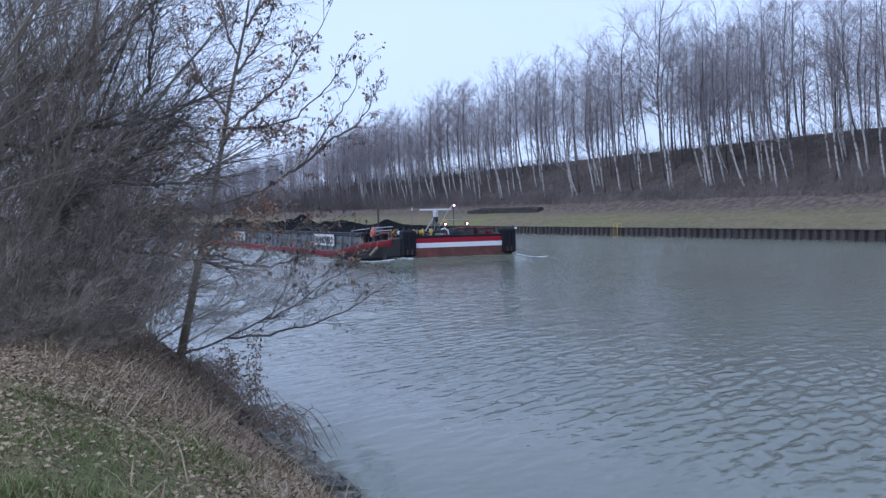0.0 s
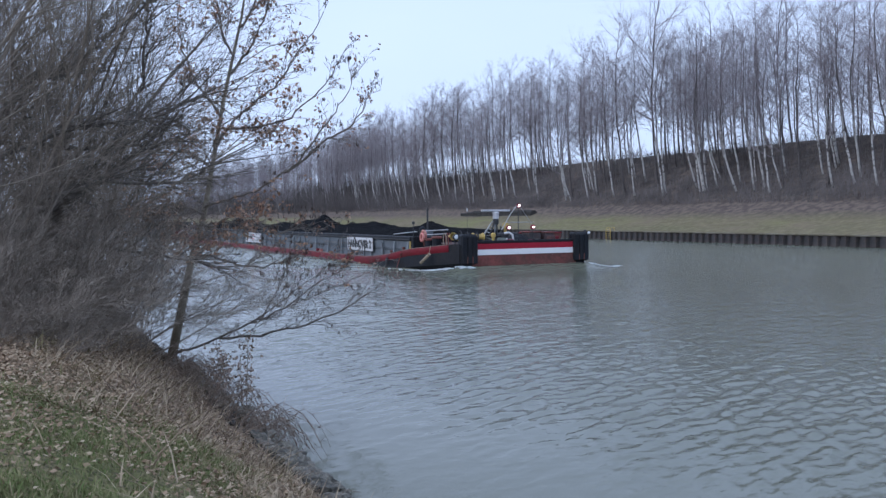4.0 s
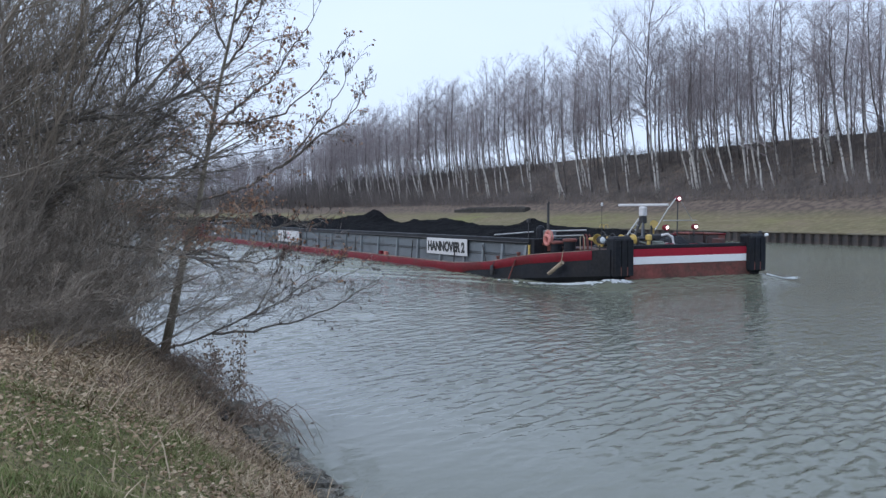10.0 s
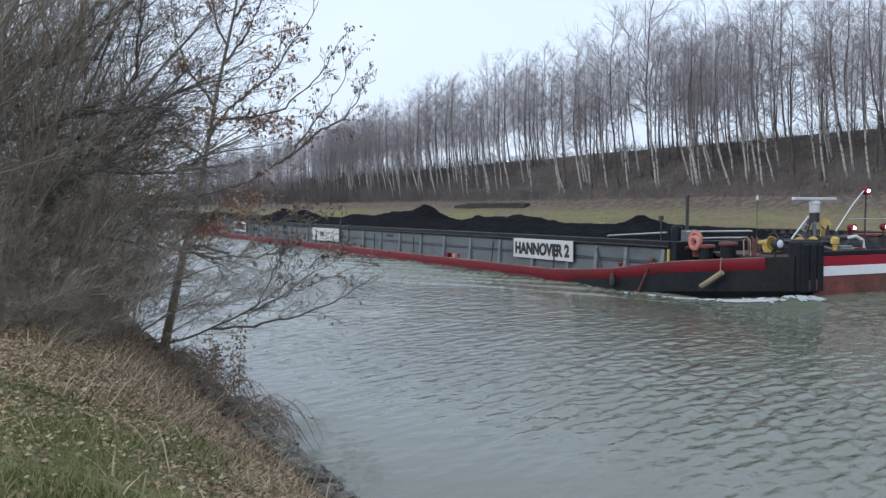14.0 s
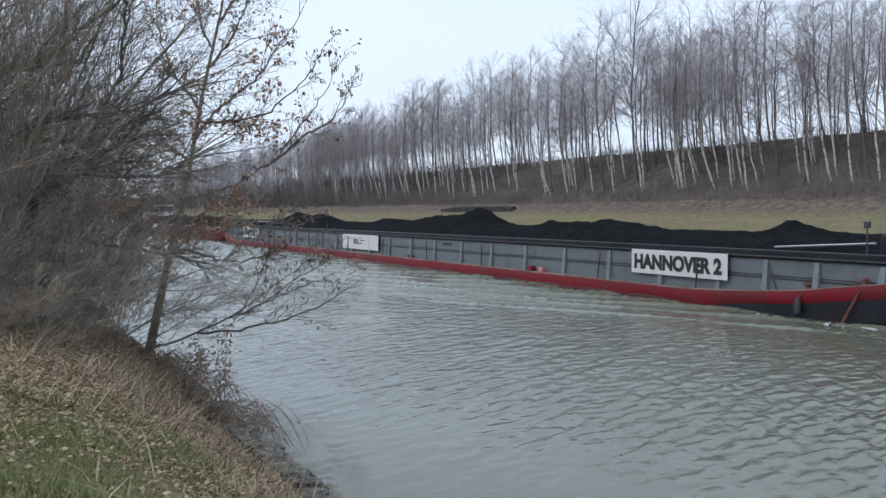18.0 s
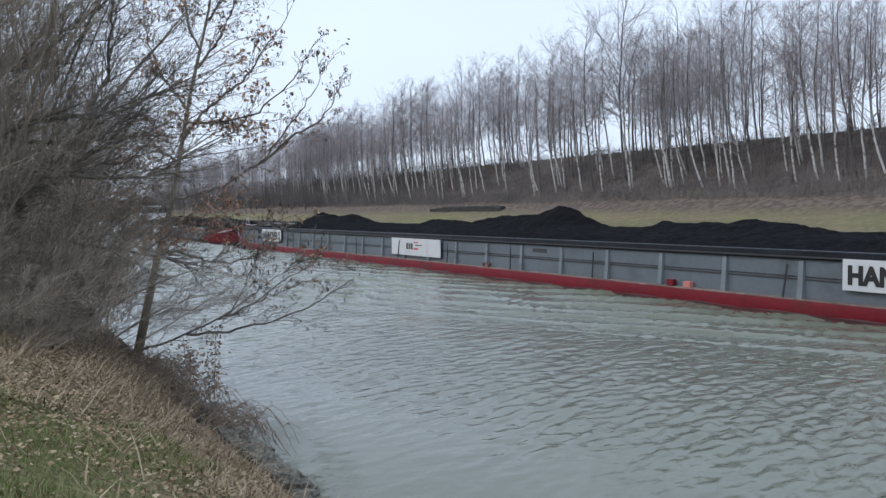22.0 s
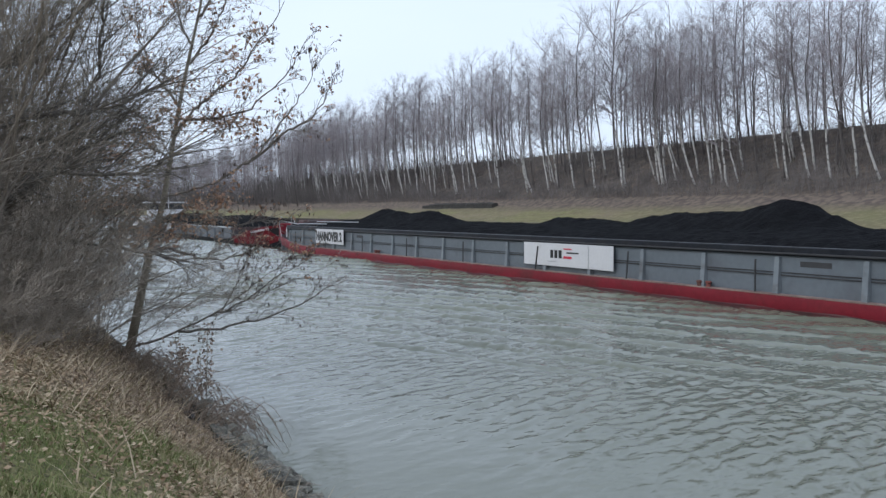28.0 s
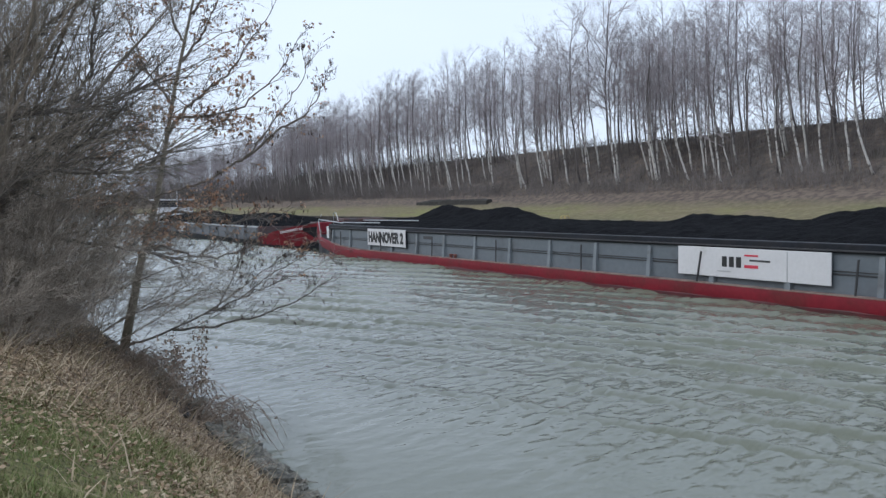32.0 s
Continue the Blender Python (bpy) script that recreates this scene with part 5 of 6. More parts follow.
def build_shrubs():
    kinds = []
    for k, (n, sp, h, tilt) in enumerate(((7, 0.4, 6.5, 42), (8, 0.5, 4.6, 58), (6, 0.3, 8.5, 30), (9, 0.6, 2.8, 66), (12, 0.45, 1.7, 78))):
        t = thing("shrub", "dense bare brown shrub with fine twigs on the near bank", "shrub", group="bare shrubs on the near bank")
        for me in brush(70 + k, n, sp, h, 0.0040, tilt):
            part("stem", me, None, t)
        kinds.append(t)
    r = random.Random(5)
    spots = [(2, -17.5, 0.2), (0, -18.5, 1.1), (2, -20.5, 0.3), (0, -22.5, 1.2), (2, -23.5, -0.6), (0, -26, 1.0), (3, -18.5, 1.8, 0.7), (3, -20.8, 2.6, 0.6),
             (3, -24, 2.9, 0.8), (0, -30, 2.2), (2, -32, 1.0), (1, -34, 2.4), (0, -37, 1.6), (2, -40, 2.4), (0, -45, 2.0), (2, -51, 2.2), (1, -58, 2.3), (2, -66, 2.0), (0, -75, 2.3), (2, -86, 2.2), (2, -100, 2.0), (2, -118, 2.0), (1, -16.6, -1.2), (0, -15.8, -0.8),
             (1, -17.0, 0.9), (0, -33, 2.9), (2, -36, 2.9), (3, -16.9, 1.6), (3, -15.9, 0.4), (2, -18.4, -1.8), (2, -44, 2.8), (0, -55, 3.0), (2, -16.3, -0.4), (3, -22.6, 1.9), (0, -21.4, 2.4, 0.9), (0, -24.0, 2.3), (1, -20.2, 2.0, 0.8), (4, -13.4, -0.7), (4, -14.2, 0.0), (4, -15.0, -0.6), (4, -15.2, 0.8), (4, -16.2, 0.2), (4, -18.0, 0.5), (4, -14.6, -1.4), (4, -19.8, 0.9), (4, -16.2, -0.9), (4, -17.6, -0.3), (4, -13.0, 0.4, 0.7), (4, -22, 1.0), (4, -15.8, -0.2, 1.2), (4, -17.0, -0.9, 1.2), (4, -18.6, -0.3, 1.3), (4, -16.8, 0.5, 1.1), (4, -14.8, -0.4), (2, -19.5, -1.4), (0, -14.6, -2.3), (2, -22, -1.2), (2, -16.6, -2.4), (2, -18.2, -3.0), (2, -15.4, -1.6), (2, -20.6, -2.2)]
    seen = set()
    for k, x, y, *small in spots:
        m = pose(x, y, ground_z(x, y), 0, 0, r.uniform(-40, 40))
        if k not in seen:
            seen.add(k)
            kinds[k].matrix_basis = m
            o = kinds[k]
        else:
            o = copy_thing(kinds[k], m)
        s = small[0] if small else r.uniform(0.85, 1.15)
        o.scale = (s, s, s)


def build_boughs():
    """A big shrub whose long boughs lean out over the bank towards the light."""
    o = Vector((-18.2, -2.4, 2.4))
    t = thing("leaning_shrub", "large bare shrub with long dark boughs leaning out", "shrub", at=pose(*o))
    r = random.Random(77)
    # each bough by its run (y, z)
    ways = [[(-0.2, 5.8), (0.4, 6.6), (1.0, 6.8), (1.6, 7.4), (2.6, 8.3)], [(-0.2, 5.2), (1.0, 5.8), (2.0, 5.9), (2.7, 6.1), (3.7, 6.7)],
            [(-0.2, 5.5), (1.3, 5.4), (2.2, 5.5), (3.0, 6.2)], [(-0.3, 3.0), (0.3, 3.7), (0.9, 4.4), (1.6, 5.0), (2.3, 5.4), (3.1, 5.7)],
            [(0.3, 4.4), (1.6, 4.8), (3.0, 4.8), (3.7, 5.2)], [(-0.3, 4.2), (0.6, 3.8), (1.6, 3.6), (2.9, 3.4), (3.9, 3.1)], [(1.2, 4.8), (1.9, 5.7), (2.3, 6.6), (2.4, 7.6), (2.5, 8.3)]]
    for nth, way in enumerate(ways):
        x = -17.6 + 0.9 * math.sin(nth * 2.1)
        k = x / -17.5
        pts = [Vector((0.12 * nth - 0.3, 0.1 * nth - 0.2, -0.2))] + [Vector((x, y * k, 4.12 + (z - 4.12) * k)) - o for y, z in way]
        fine = []
        for a, b in zip(pts, pts[1:]):
            fine += [a.lerp(b, q / 4) + Vector((r.gauss(0, 0.03), r.gauss(0, 0.03), r.gauss(0, 0.03))) for q in range(4)]
        fine.append(pts[-1])
        n = len(fine)
        g = Geo().tube(fine, [0.062 * (1 - 0.82 * i / n) for i in range(n)], 7)
        MIN_R[0] = 0.0042
        for i in range(3, n - 1):
            for _ in range(3):
                ax = (fine[i + 1] - fine[i]).normalized()
                sd = Vector((r.gauss(0, 0.6), r.gauss(0.3, 0.6), r.gauss(0.25, 0.6))).normalized()
                grow(g, fine[i], ax * 0.8 + sd * 0.7, r.uniform(0.5, 2.0), 0.013, r, 0, [(6, 38, 0.5, 5, 4, 0.02), (3, 38, 0.5, 3, 3, 0.0), (0, 0, 0, 2, 3, 0)])
        part("bough", g, M_BOUGH, t)


def leaf(g, p, r, size, droop=0.6, tilt=0.5):
    """A curled dry leaf of four faces."""
    d = Vector((r.gauss(0, 1), r.gauss(0, 1), r.gauss(0, tilt) - droop)).normalized()
    a = d.orthogonal().normalized() if tilt > 0.4 else d.cross(Vector((0, 0, 1))).normalized()
    a.rotate(Matrix.Rotation(r.uniform(0, 6.28) if tilt > 0.4 else r.gauss(0, 0.45), 3, d))
    nrm = d.cross(a)
    L, w, c = size * r.uniform(0.7, 1.3), size * r.uniform(0.28, 0.45), size * r.uniform(0.05, 0.2)
    v = [p, p + d * L * 0.5 + a * w + nrm * c, p + d * L, p + d * L * 0.5 - a * w + nrm * c, p + d * L * 0.5 - nrm * c * 0.3]
    g.add(v, [(0, 1, 4), (1, 2, 4), (2, 3, 4), (3, 0, 4)])


def build_young_tree():
    """Young tree on the water's edge with catkins and a few clinging brown leaves."""
    tree = thing("young_tree", "leaning young alder with catkins and withered brown leaves", "tree", at=pose(-22.3, 3.5, 0.8))
    o = Vector((-22.3, 3.5, 0.8))
    r = random.Random(21)
    MIN_R[0] = 0.006

    def path(rows):
        return [Vector(p) - o for p in rows]

    trunk = path([(-22.3, 3.49, 0.6), (-22.16, 3.99, 3.01), (-22.05, 4.34, 4.32), (-21.95, 4.82, 7.03), (-21.83, 5.27, 9.05), (-21.77, 5.49, 10.5), (-21.7, 5.6, 11.6)])
    part("trunk", Geo().tube(trunk, [0.12, 0.085, 0.068, 0.045, 0.03, 0.018, 0.008], 10), M_YOUNG, tree, smooth=True)
    limbs = [
        path([(-22.20, 3.53, 0.79), (-21.65, 4.22, 1.07), (-21.02, 5.10, 1.55), (-20.46, 5.82, 1.94), (-19.91, 6.57, 2.62), (-19.43, 7.14, 2.99)]),
        path([(-21.67, 4.56, 1.14), (-21.02, 5.42, 1.28), (-20.48, 6.10, 1.49), (-19.88, 6.88, 1.82), (-19.42, 7.42, 2.22), (-19.03, 7.82, 2.47)]),
        path([(-22.03, 4.10, 3.20), (-21.66, 4.43, 3.17), (-21.20, 4.92, 2.99), (-20.72, 5.44, 2.93), (-20.29, 5.90, 3.10), (-20.02, 6.08, 3.24)]),
        path([(-21.99, 4.30, 4.40), (-21.59, 4.83, 4.57), (-21.17, 5.38, 4.77), (-20.76, 5.96, 5.15), (-20.46, 6.30, 5.49), (-20.17, 6.68, 6.10), (-19.90, 7.00, 6.59), (-19.66, 7.26, 7.14), (-19.50, 7.37, 7.61)]),
        path([(-21.89, 4.69, 6.31), (-21.60, 4.92, 6.27), (-21.11, 5.53, 6.32), (-20.64, 6.11, 6.50), (-20.25, 6.59, 6.99), (-19.92, 6.95, 7.53), (-19.65, 7.22, 8.11)]),
        path([(-21.91, 4.60, 5.83), (-21.63, 4.91, 6.43), (-21.32, 5.25, 6.73), (-20.97, 5.68, 7.15), (-20.65, 6.06, 7.64), (-20.40, 6.32, 8.13), (-20.11, 6.63, 8.61), (-19.89, 6.84, 9.16)]),
        path([(-21.09, 6.05, 5.17), (-20.55, 7.01, 6.01), (-20.24, 7.49, 6.28), (-20.06, 7.73, 6.63), (-19.91, 7.93, 7.22)]),
        path([(-21.81, 4.98, 7.63), (-21.57, 5.34, 8.14), (-21.41, 5.56, 8.60), (-21.27, 5.75, 9.20), (-21.14, 5.93, 9.86)]),
        path([(-22.01, 4.21, 3.89), (-21.70, 4.69, 4.03), (-21.32, 5.27, 3.92), (-20.94, 5.85, 3.75), (-20.64, 6.32, 3.84), (-20.33, 6.78, 3.71)]),
        path([(-21.94, 4.49, 5.35), (-22.08, 4.13, 5.62), (-22.28, 3.63, 5.53), (-22.46, 3.14, 5.28), (-22.66, 2.66, 5.39)]),
        path([(-21.88, 4.74, 6.65), (-22.01, 4.41, 7.05), (-22.17, 4.05, 7.73), (-22.24, 3.88, 8.40), (-22.25, 3.81, 9.19)]),
        path([(-21.79, 5.05, 8.08), (-21.84, 4.80, 8.54), (-21.86, 4.66, 9.47)]),
        path([(-21.76, 5.19, 8.77), (-21.51, 5.48, 9.22), (-21.35, 5.65, 10.01)]),
        path([(-21.99, 4.28, 4.26), (-22.15, 3.85, 4.40), (-22.35, 3.29, 4.17), (-22.49, 2.86, 3.93)]),
        path([(-21.02, 5.10, 1.55), (-20.52, 5.76, 2.09), (-20.09, 6.30, 2.60), (-19.64, 6.88, 3.12)]),
        path([(-20.46, 5.82, 1.94), (-20.07, 6.25, 2.17), (-19.62, 6.80, 2.47), (-19.25, 7.19, 2.71)]),
        path([(-20.80, 5.37, 1.69), (-20.52, 5.64, 2.32), (-20.30, 5.79, 2.83), (-20.04, 6.02, 3.39)])]
    for nth, pts in enumerate(limbs):
        g, tips = Geo(), []
        smooth_pts = []
        for a, b in zip(pts, pts[1:]):
            smooth_pts += [a.lerp(b, k / 4) + Vector((r.gauss(0, 0.02), r.gauss(0, 0.02), r.gauss(0, 0.02))) for k in range(4)]
        smooth_pts.append(pts[-1])
        n = len(smooth_pts)
        g.tube(smooth_pts, [(0.036 if nth < 14 else 0.018) * (1 - 0.85 * i / n) for i in range(n)], 6)
        for k in range(7 if nth > 13 else 20 if nth > 7 else 15):
            i = r.randrange(2, n - 1)
            ax = (smooth_pts[i + 1] - smooth_pts[i]).normalized()
            sd = ax.orthogonal().normalized()
            sd.rotate(Matrix.Rotation(r.uniform(0, 6.28), 3, ax))
            d = ax + sd * r.uniform(0.3, 0.75) + Vector((0, 0, 0.15))
            grow(g, smooth_pts[i], d, r.uniform(0.35, 1.25), 0.009, r, 0, [(5, 38, 0.5, 5, 4, 0.03), (3, 36, 0.5, 3, 3, 0.0), (0, 0, 0, 2, 3, 0)], tips)
        limb = part("limb", g, M_LIMB, tree)
        gl, gc = Geo(), Geo()
        for p, d in tips:
            if nth not in (0, 1) and r.random() < (0.10 if (p.x ** 2 + (p.y - 1) ** 2) ** 0.5 < 1.6 else 0.03):
                for _ in range(r.randint(2, 8)):
                    leaf(gl, p + Vector((r.gauss(0, 0.06), r.gauss(0, 0.06), r.gauss(0, 0.05))), r, 0.085)
            elif r.random() < (0.03 if nth < 2 else 0.13):
                for _ in range(r.randint(1, 3)):
                    q = p + Vector((r.gauss(0, 0.03), r.gauss(0, 0.03), 0))
                    gc.tube([q, q + Vector((r.gauss(0, 0.01), r.gauss(0, 0.01), -0.04)), q + Vector((r.gauss(0, 0.02), r.gauss(0, 0.02), -0.085))], [0.004, 0.010, 0.006], 5)
        if gl.v:
            tagged(part("withered_leaves", gl, M_LEAF, limb, "clinging brown leaves"), kind="stuff")
        if gc.v:
            tagged(part("catkin_spray", gc, M_CATKIN, limb, "hanging dark catkins"), kind="stuff")
    # sprays of withered leaves that have not fallen
    for spot in ((-21.82, 4.59, 7.18), (-21.85, 4.47, 6.50), (-22.05, 4.05, 6.09), (-21.66, 4.79, 6.29), (-21.27, 5.50, 6.20), (-21.09, 5.84, 6.21), (-20.94, 6.35, 8.42), (-21.16, 5.88, 7.77), (-21.00, 6.09, 7.05), (-22.40, 3.34, 5.43), (-20.91, 6.16, 6.15), (-22.58, 2.88, 4.33), (-22.15, 3.65, 3.99), (-21.91, 4.05, 3.58), (-21.75, 4.32, 3.40), (-22.23, 3.46, 3.65), (-22.03, 3.81, 3.41), (-21.41, 5.03, 4.19), (-21.20, 5.45, 4.39), (-21.59, 4.66, 3.72), (-22.40, 3.25, 4.60)):
        p = Vector(spot) - o
        h = max(0.6, p.z - 0.7)
        foot = next((a.lerp(b, (h - a.z) / (b.z - a.z)) for a, b in zip(trunk, trunk[1:]) if a.z <= h < b.z), trunk[-1])
        mid = foot.lerp(p, 0.6) + Vector((0, 0, 0.15))
        spray = part("spray", Geo().tube([foot, mid, p, p + (p - mid) * 0.5], [0.016, 0.011, 0.007, 0.003], 5), M_YOUNG, tree)
        g = Geo()
        for _ in range(r.randint(34, 58)):
            q = p + Vector((r.gauss(0, 0.22), r.gauss(0, 0.28), r.gauss(0, 0.19)))
            g.tube([p, p.lerp(q, 0.5) + Vector((0, 0, 0.03)), q], [0.004, 0.003, 0.002], 3, caps=False)
            leaf(g, q, r, 0.12, 0.9)
        tagged(part("withered_leaves", g, M_LEAF, spray, "clinging brown leaves"), kind="stuff")
    return tree


build_far_trees()
build_shrubs()
build_boughs()
young_tree = build_young_tree()


# ---------------------------------------------------------------- near bank: stones, turf, litter, brambles
def build_riprap():
    """Dark broken stones along the water's edge."""
    rip = thing("riprap", "dark angular stones heaped along the waterline", "stones", kind="structure")
    r = random.Random(31)
    kinds = []
    for k in range(9):
        bm = bmesh.new()
        bmesh.ops.create_icosphere(bm, subdivisions=1, radius=1.0)
        sx, sy, sz = r.uniform(0.8, 1.25), r.uniform(0.65, 1.0), r.uniform(0.5, 0.8)
        for v in bm.verts:
            v.co = Vector((v.co.x * sx, v.co.y * sy, v.co.z * sz)) * (1 + 0.22 * noise.noise(v.co * 1.3 + Vector((k * 7, 0, 0)))) + Vector((r.gauss(0, 0.07), r.gauss(0, 0.07), r.gauss(0, 0.07)))
        me = bpy.data.meshes.new("stone")
        bm.to_mesh(me)
        bm.free()
        me.materials.append(M_STONE)
        kinds.append(me)
    for i in range(296):
        x = -8.2 - 5.6 * r.random() if i < 190 else r.uniform(-23, -13.8)
        y = 3.2 + 0.88 * r.random() ** 0.85
        s = r.uniform(0.075, 0.15) * (1.0 if i % 6 else 1.3)
        ob = part("stone", r.choice(kinds), None, rip)
        ob.matrix_basis = pose(x, y, max(lerp_table(PROFILE, y), 0.16) + s * r.uniform(0.45, 0.9), r.uniform(-25, 25), r.uniform(-25, 25), r.uniform(0, 360)) @ Matrix.Diagonal((s * 1.15, s, s * 0.95, 1))
    # small rubble, near black: the shade between the stones is in its colour
    g = Geo()
    base = kinds[0]
    vs, fs = [v.co.copy() for v in base.vertices], [tuple(p.vertices) for p in base.polygons]
    for i in range(900):
        x = -5 - 40 * r.random()
        y = r.uniform(3.0, 4.3)
        s = r.uniform(0.03, 0.075)
        m = pose(x, y, lerp_table(PROFILE, y) + s * 0.2, r.uniform(-60, 60), r.uniform(-60, 60), r.uniform(0, 360)) @ Matrix.Diagonal((s, s * r.uniform(0.7, 1.2), s, 1))
        g.add([m @ v for v in vs], fs)
    tagged(part("rubble", g, M_GAPSTONE, rip), kind="stuff")


def blade(g, x, y, z, h, w, lean, r):
    a = r.uniform(0, 6.28)
    dx, dy = math.cos(a), math.sin(a)
    b = r.uniform(0, 6.28)
    lx, ly = math.cos(b) * lean * h, math.sin(b) * lean * h
    k = len(g.v)
    g.v += [(x - dx * w, y - dy * w, z), (x + dx * w, y + dy * w, z), (x + lx * 0.4 + dx * w * 0.7, y + ly * 0.4 + dy * w * 0.7, z + h * 0.6), (x + lx * 0.4 - dx * w * 0.7, y + ly * 0.4 - dy * w * 0.7, z + h * 0.6), (x + lx, y + ly, z + h)]
    g.f += [(k, k + 1, k + 2, k + 3), (k + 3, k + 2, k + 4)]


def build_turf():
    r = random.Random(17)
    g, s, lit, tw = Geo(), Geo(), Geo(), Geo()
    for _ in range(150000):
        x = -4.2 - 14.5 * r.random() ** 1.2
        y = r.uniform(-2.2, 2.7)
        p = noise.noise(Vector((x * 0.8, y * 0.8, 2)))
        edge = 2.1 + 0.6 * noise.noise(Vector((x * 0.7, 0, 9)))
        if y > edge or r.random() > 0.80 + p * 1.1 or x < -8.3 - 2.4 * r.random() or r.random() < 0.5 * (y - 1.5):
            continue
        blade(g, x, y, ground_z(x, y) - 0.01, r.uniform(0.03, 0.085) * (0.8 + max(0.0, p) * 1.6), r.uniform(0.003, 0.006), r.uniform(0.2, 1.2), r)
    for _ in range(9500):
        x = -5.5 - 22 * r.random() ** 1.1
        y = r.uniform(0.2, 2.85) if x > -15.5 else r.uniform(-2.2, 3.5)
        if y < 1.8 + 0.5 * noise.noise(Vector((x * 0.7, 0, 9))) and x > -9.0 and r.random() < 0.85:
            continue
        tuft = 0.5 + noise.noise(Vector((x * 1.6, y * 1.6, 4)))
        if r.random() > tuft + 0.30:
            continue
        blade(s, x, y, ground_z(x, y) - 0.02, r.uniform(0.05, 0.27) * (0.3 + tuft * 1.2), r.uniform(0.003, 0.010), r.uniform(0.8, 2.4), r)
    for _ in range(6000):
        x, y = r.uniform(-12.5, -6.0), r.uniform(1.5, 3.1)
        if r.random() < 0.55 + noise.noise(Vector((x * 1.3, y * 1.3, 21))):
            blade(s, x, y, ground_z(x, y) - 0.01, r.uniform(0.04, 0.13), r.uniform(0.003, 0.007), r.uniform(0.6, 2.2), r)
    for _ in range(62000):
        x = -4.5 - 19 * r.random() ** 1.15
        y = r.uniform(-2.2, 3.0)
        k = 0.36 if y < 1.9 and x > -9.0 else 0.95
        if r.random() > k + 0.5 * noise.noise(Vector((x * 0.9, y * 0.9, 7))):
            continue
        leaf(lit, Vector((x, y, ground_z(x, y) + r.uniform(0.005, 0.05))), r, r.uniform(0.032, 0.065), 0.0, 0.28)
    # fine dead twigs and stalks that lie about on the slope
    for _ in range(3000):
        x = -9.5 - 13 * r.random() ** 0.9
        y = r.uniform(1.0, 3.3) if x > -12 else r.uniform(-1.6, 3.5)
        if r.random() > 0.55 + noise.noise(Vector((x * 1.1, y * 1.1, 14))):
            continue
        p, w, L = Vector((x, y, ground_z(x, y))), r.uniform(0, 6.28), r.uniform(0.12, 0.5)
        e = Vector((math.cos(w), math.sin(w), r.uniform(0.1, 1.3))).normalized() * L
        tw.tube([p, p + e * 0.55 + Vector((0, 0, 0.06 * r.random())), p + e + Vector((r.gauss(0, 0.05), r.gauss(0, 0.05), -0.25 * L * r.random()))], [0.0045, 0.0038, 0.002], 3, caps=False)
    lone("dead_twigs", tw, M_BRAMBLE, "loose dead twigs and stalks on the bank", "twigs", "stuff")
    lone("grass", g, M_GRASS, "short green and yellowing grass on the near bank", "grass", "stuff")
    lone("dry_grass", s, M_STRAW, "withered straw-coloured grass on the bank slope", "dry grass", "stuff")
    lone("fallen_leaves", lit, M_LITTER, "fallen brown and pale leaves strewn over the turf", "leaves", "stuff")


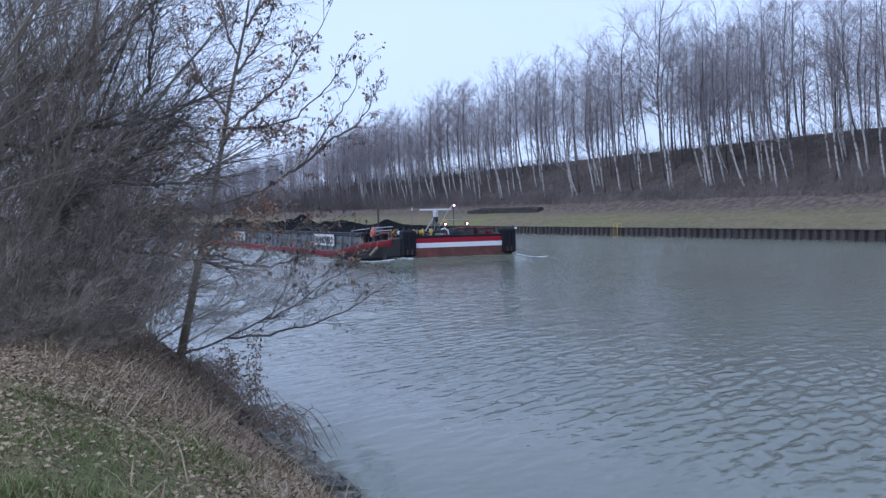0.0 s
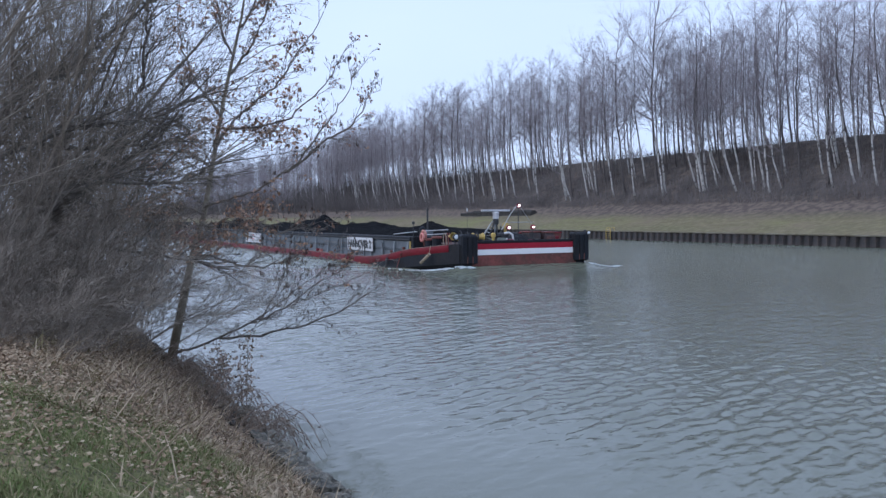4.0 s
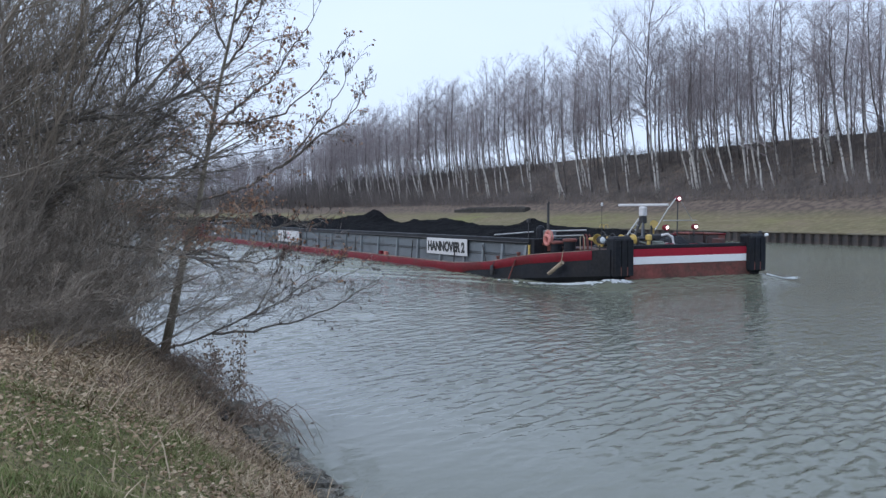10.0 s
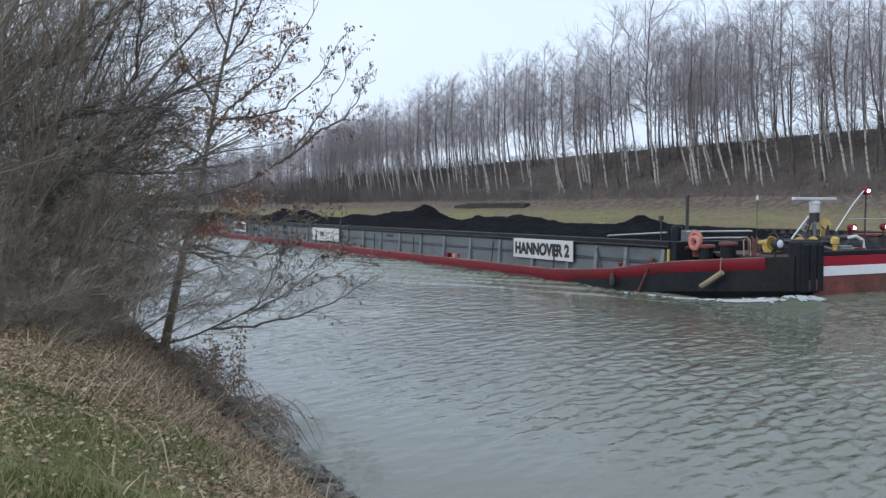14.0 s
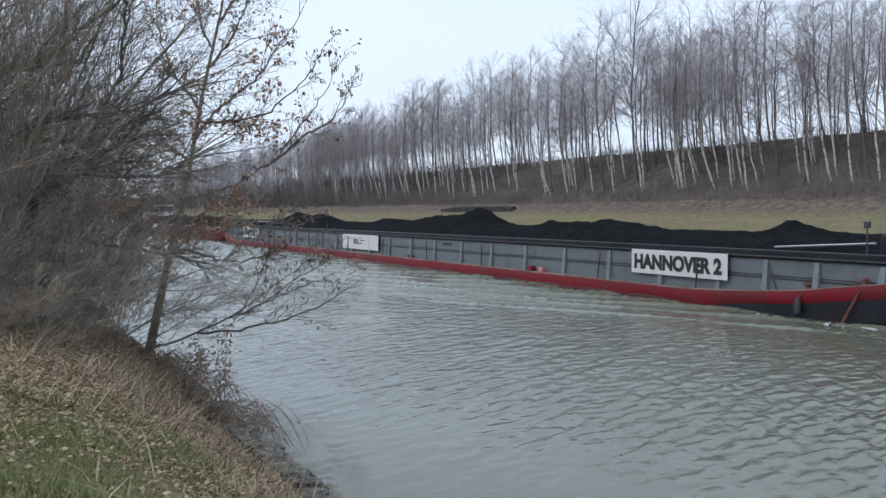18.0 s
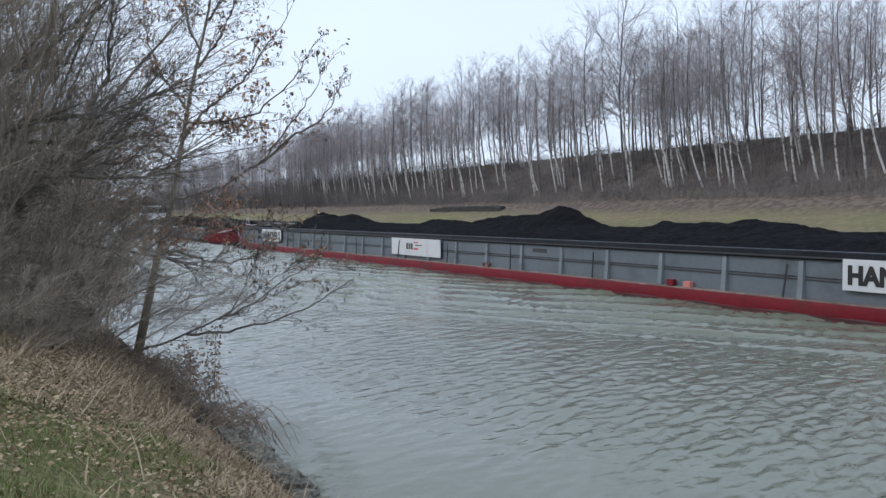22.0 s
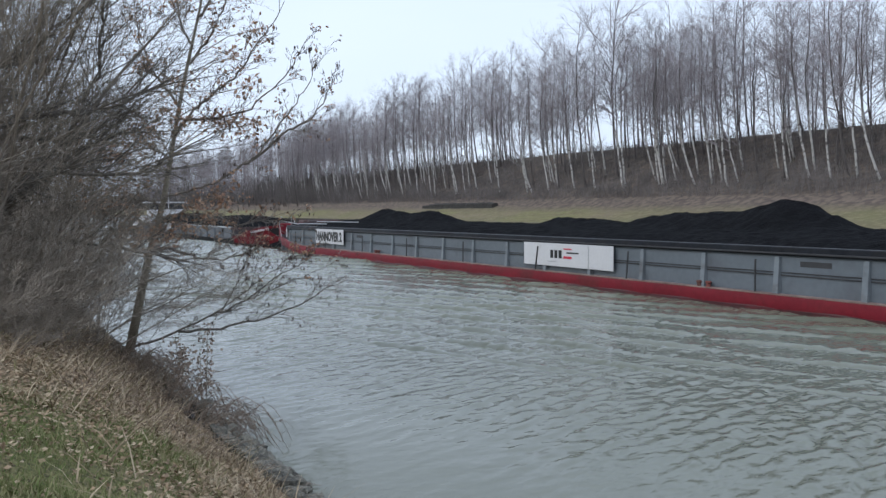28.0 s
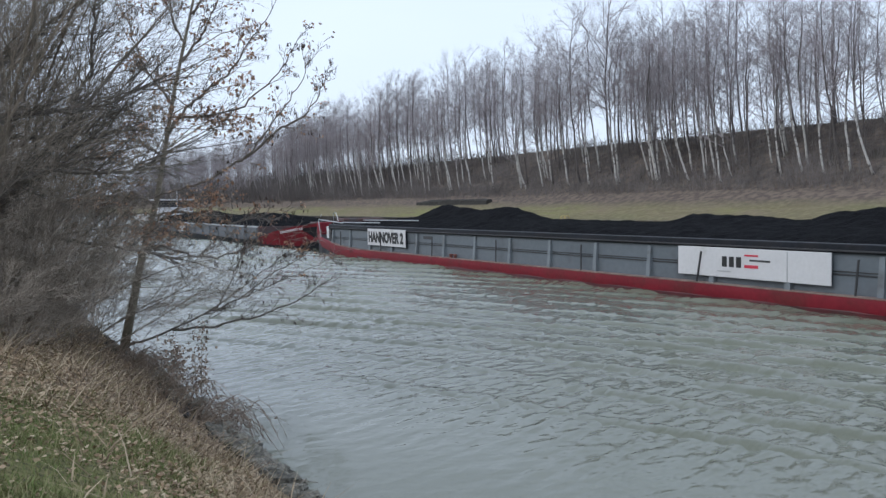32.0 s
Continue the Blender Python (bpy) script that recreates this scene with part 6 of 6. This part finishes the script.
def build_brambles():
    """Arching stems on the slope, some hanging over the water, and tall dead weeds."""
    r = random.Random(23)
    spots = [(-13.5, 3.2), (-13.9, 3.5), (-14.3, 3.6), (-14.8, 3.7), (-14.6, 3.3), (-15.4, 3.1), (-16.2, 3.3), (-17.0, 3.1), (-18.0, 3.0), (-14.2, 2.7), (-15.8, 2.6), (-17.4, 2.5), (-19.0, 3.2), (-20.0, 3.4), (-21.0, 3.4)]
    for x, y in spots:
        z = ground_z(x, y)
        t = thing("bramble", "tangled bare brown bramble arching towards the water", "bramble", at=pose(x, y, z), group="brambles along the waterline")
        for k in range(15):
            w = r.uniform(0, 6.28) if k > 10 else r.uniform(0.6, 2.4)
            d = Vector((math.cos(w), math.sin(w), 0))
            L, h = r.uniform(0.35, 1.1), r.uniform(0.2, 0.62)
            b = Vector((r.gauss(0, 0.22), r.gauss(0, 0.2), -0.08))
            pts = [b + d * (L * f) + Vector((r.gauss(0, 0.02), r.gauss(0, 0.02), h * 4 * f * (1 - f) * (1 if f < 0.5 else 0.95) - 0.30 * f * f)) for f in (0, 0.15, 0.3, 0.45, 0.6, 0.75, 0.9, 1.0)]
            g = Geo().tube(pts, [0.0065, 0.006, 0.0056, 0.005, 0.0045, 0.004, 0.003, 0.002], 4, caps=False)
            for i in range(1, 7):
                for _ in range(r.choice([0, 1, 1])):
                    e = Vector((r.gauss(0, 0.10), r.gauss(0, 0.10), r.gauss(0.0, 0.10)))
                    g.tube([pts[i], pts[i] + e * 0.6, pts[i] + e * 1.3 + Vector((0, 0, -0.03))], [0.004, 0.003, 0.002], 3, caps=False)
                    if r.random() < 0.22:
                        leaf(g, pts[i] + e, r, 0.05)
            part("stem", g, M_BRAMBLE, t)
    for x, y, h in ((-17.0, 4.05, 1.75), (-17.2, 4.02, 1.2), (-19.3, 4.05, 1.3), (-18.6, 3.95, 1.0), (-20.0, 4.0, 0.9), (-18.3, 3.8, 0.9), (-17.8, 3.7, 0.7)):
        t = thing("dead_weed", "tall dead brown weed stalk with withered seed heads", "weed", at=pose(x, y, ground_z(x, y)), group="dead weeds at the water's edge")
        top = Vector((r.gauss(0, 0.12), r.gauss(0.1, 0.1), h))
        part("stalk", Geo().tube([(0, 0, -0.1), top * 0.5 + Vector((0.03, 0, 0)), top], [0.010, 0.008, 0.004], 5), M_YOUNG, t)
        g = Geo()
        for _ in range(int(75 * h)):
            f = r.uniform(0.25, 1.0)
            leaf(g, top * f + Vector((r.gauss(0, 0.10), r.gauss(0, 0.10), 0)), r, 0.075, 1.0)
        tagged(part("seed_head", g, M_WEED, t, "withered hanging seed heads"), kind="stuff")


def build_far_details():
    """Brush under the far trees and the long dark stack on the grass."""
    r = random.Random(41)
    g = Geo()
    for _ in range(46000):
        x = -42 - 640 * r.random() ** 1.2
        y = 102.0 + 24 * r.random() ** 1.3
        x, y = x * FAR, y * FAR
        clump = 0.5 + noise.noise(Vector((x * 0.12, y * 0.25, 6)))
        if r.random() > clump + 0.45:
            continue
        h = r.uniform(0.6, 2.3) * (0.5 + clump) * (1.0 + 1.6 * max(0.0, min(1.0, (-170 - x) / 120)))
        z = ground_z(x, y) - 0.1
        a = Vector((r.gauss(0, 0.25), r.gauss(0, 0.25), 1)) * h
        p = Vector((x, y, z))
        g.tube([p, p + a * 0.6 + Vector((r.gauss(0, 0.1), 0, 0)), p + a], [0.028, 0.022, 0.010], 3, caps=False)
        for _ in range(2):
            q = p + a * r.uniform(0.3, 0.8)
            g.tube([q, q + Vector((r.gauss(0, 0.35), r.gauss(0, 0.35), r.uniform(0.2, 0.6))) * h * 0.5], [0.016, 0.008], 3, caps=False)
    lone("undergrowth", g, M_CLOAK, "grey-brown brush and saplings under the trees", "undergrowth", "stuff")
    st = thing("timber_stack", "long low dark stack of brushwood on the grass slope", "stack", at=pose(-165, 94, ground_z(-165, 94)))
    for k in range(10):
        x0, tall = -15.2 + 3.04 * k, (0.45, 0.7)[k] if k < 2 else 0.92
        g, secs = Geo(), []
        for q in range(7):
            x, h = x0 + 3.0 * q / 6, tall + r.uniform(-0.10, 0.07)
            secs.append([(x, -0.72 + r.uniform(-0.05, 0.05), -0.4), (x, -0.72 + r.uniform(-0.06, 0.06), h * 0.6), (x, -0.45, h), (x, 0.45, h - r.uniform(0, 0.08)), (x, 0.7, h * 0.6), (x, 0.72, -0.4)])
        g.loft(secs)
        for _ in range(26):
            x, h = x0 + r.uniform(0, 3), tall * r.uniform(0.1, 1.02)
            g.tube([(x, -0.74, h), (x + r.uniform(-1.2, 1.2), -0.78, h + r.gauss(0, 0.05))], 0.035, 4)
        tagged(part("brushwood", g, M_BLOCK, st), kind="stuff")


def build_wake():
    """The waves that spread from the bow on the near side, moving along with the barge."""
    xs, ys = np.arange(-165.0, -14.0, 0.16), np.arange(5.5, 26.4, 0.15)
    x, y = np.meshgrid(xs, ys, indexing="ij")
    aft, out = -17.0 - x, 26.2 - y
    edge = np.tan(radians(22.5)) * aft
    inside = np.clip((edge - out) / 1.5 + 0.3, 0, 1) * np.clip((aft + 0.5) / 3.0, 0, 1) * np.clip((150 - aft) / 30, 0, 1)
    cusp = np.exp(-((edge - out) / (2.0 + 0.10 * aft)) ** 2)
    a = radians(21.5)
    bend = 0.7 * np.sin(0.11 * x + 0.2 * y) + 0.4 * np.sin(0.29 * x - 0.35 * y)
    ph = 2 * math.pi / 1.9 * (out * math.cos(a) - aft * math.sin(a) + bend)
    a2 = radians(33)
    ph2 = 2 * math.pi / 1.25 * (out * math.cos(a2) - aft * math.sin(a2)) + 1.3 * bend
    patch = 0.65 + 0.35 * np.sin(0.19 * x + 0.7) * np.sin(0.33 * y + 0.07 * x)
    z = inside * patch * ((0.098 + 0.05 * cusp) * (np.cos(ph) + 0.22 * np.cos(2 * ph)) + 0.042 * np.cos(ph2)) - 0.075 + 0.045 * inside
    # a crest that runs along the hull behind the bow
    z += 0.08 * np.clip((aft - 9.0) / 5.0, 0, 1) * np.exp(-(out / 2.6) ** 2) * (0.85 + 0.15 * np.sin(0.45 * x))
    z += ripples(x, y, np.full_like(x, 0.13), False) * (1.6 + 0.8 * np.exp(-(out / 7.0) ** 2))
    rim = np.clip(np.minimum.reduce([(y - 5.5) / 2.5, (x + 165) / 6, (-14 - x) / 2.0]), 0, 1)
    z = z - 0.12 * (1 - rim)
    pts = np.stack([x - BX, y - MID, z + WATER_Z], -1).reshape(-1, 3)
    ob = lone("wake", sheet("wake", len(xs), len(ys), pts), M_WAKE, "low smooth wake waves spreading from the passing barge", "wake", "stuff", smooth=True)
    ob.matrix_basis = pose(BX, MID, 0)
    return [ob]


build_riprap()
build_turf()
build_brambles()
build_far_details()
wake = build_wake()


# ---------------------------------------------------------------- what moves
SHIFT = [(0, -45.50), (4, -34.2), (8, -22.87), (12, -11.46), (16, 0.0), (20, 11.54), (24, 23.13), (28, 34.79), (32, 46.50)]
TURN = 2.205  # seconds for one turn of the radar


def motions():
    for ob, x in ((barge, BX), (coal, BX), (pusher, -160), (pusher_coal, -160), (swell, BX)):
        walk(ob, [(t, pose(x + s, MID, 0)) for t, s in SHIFT])
    for ob in wake:
        walk(ob, [(t, pose(BX + s, MID, 0)) for t, s in SHIFT])
    walk(foam, [(t, pose(BX + s, MID, 0.02)) for t, s in SHIFT])
    rows = []
    t = 0.0
    while t < 32.0:
        rows.append((t, pose(-21.25 - BX, 31.55 - MID, 4.46, 0, 0, -360 * (t - 9.3) / TURN + 142)))
        t += 0.4
    rows.append((32.0, pose(-21.25 - BX, 31.55 - MID, 4.46, 0, 0, -360 * (32.0 - 9.3) / TURN + 142)))
    walk(scanner, rows)
    walk(water, [(t, pose(0.14 * t - 2.2, 0, 0)) for t in (0, 8, 16, 24, 32)])


motions()
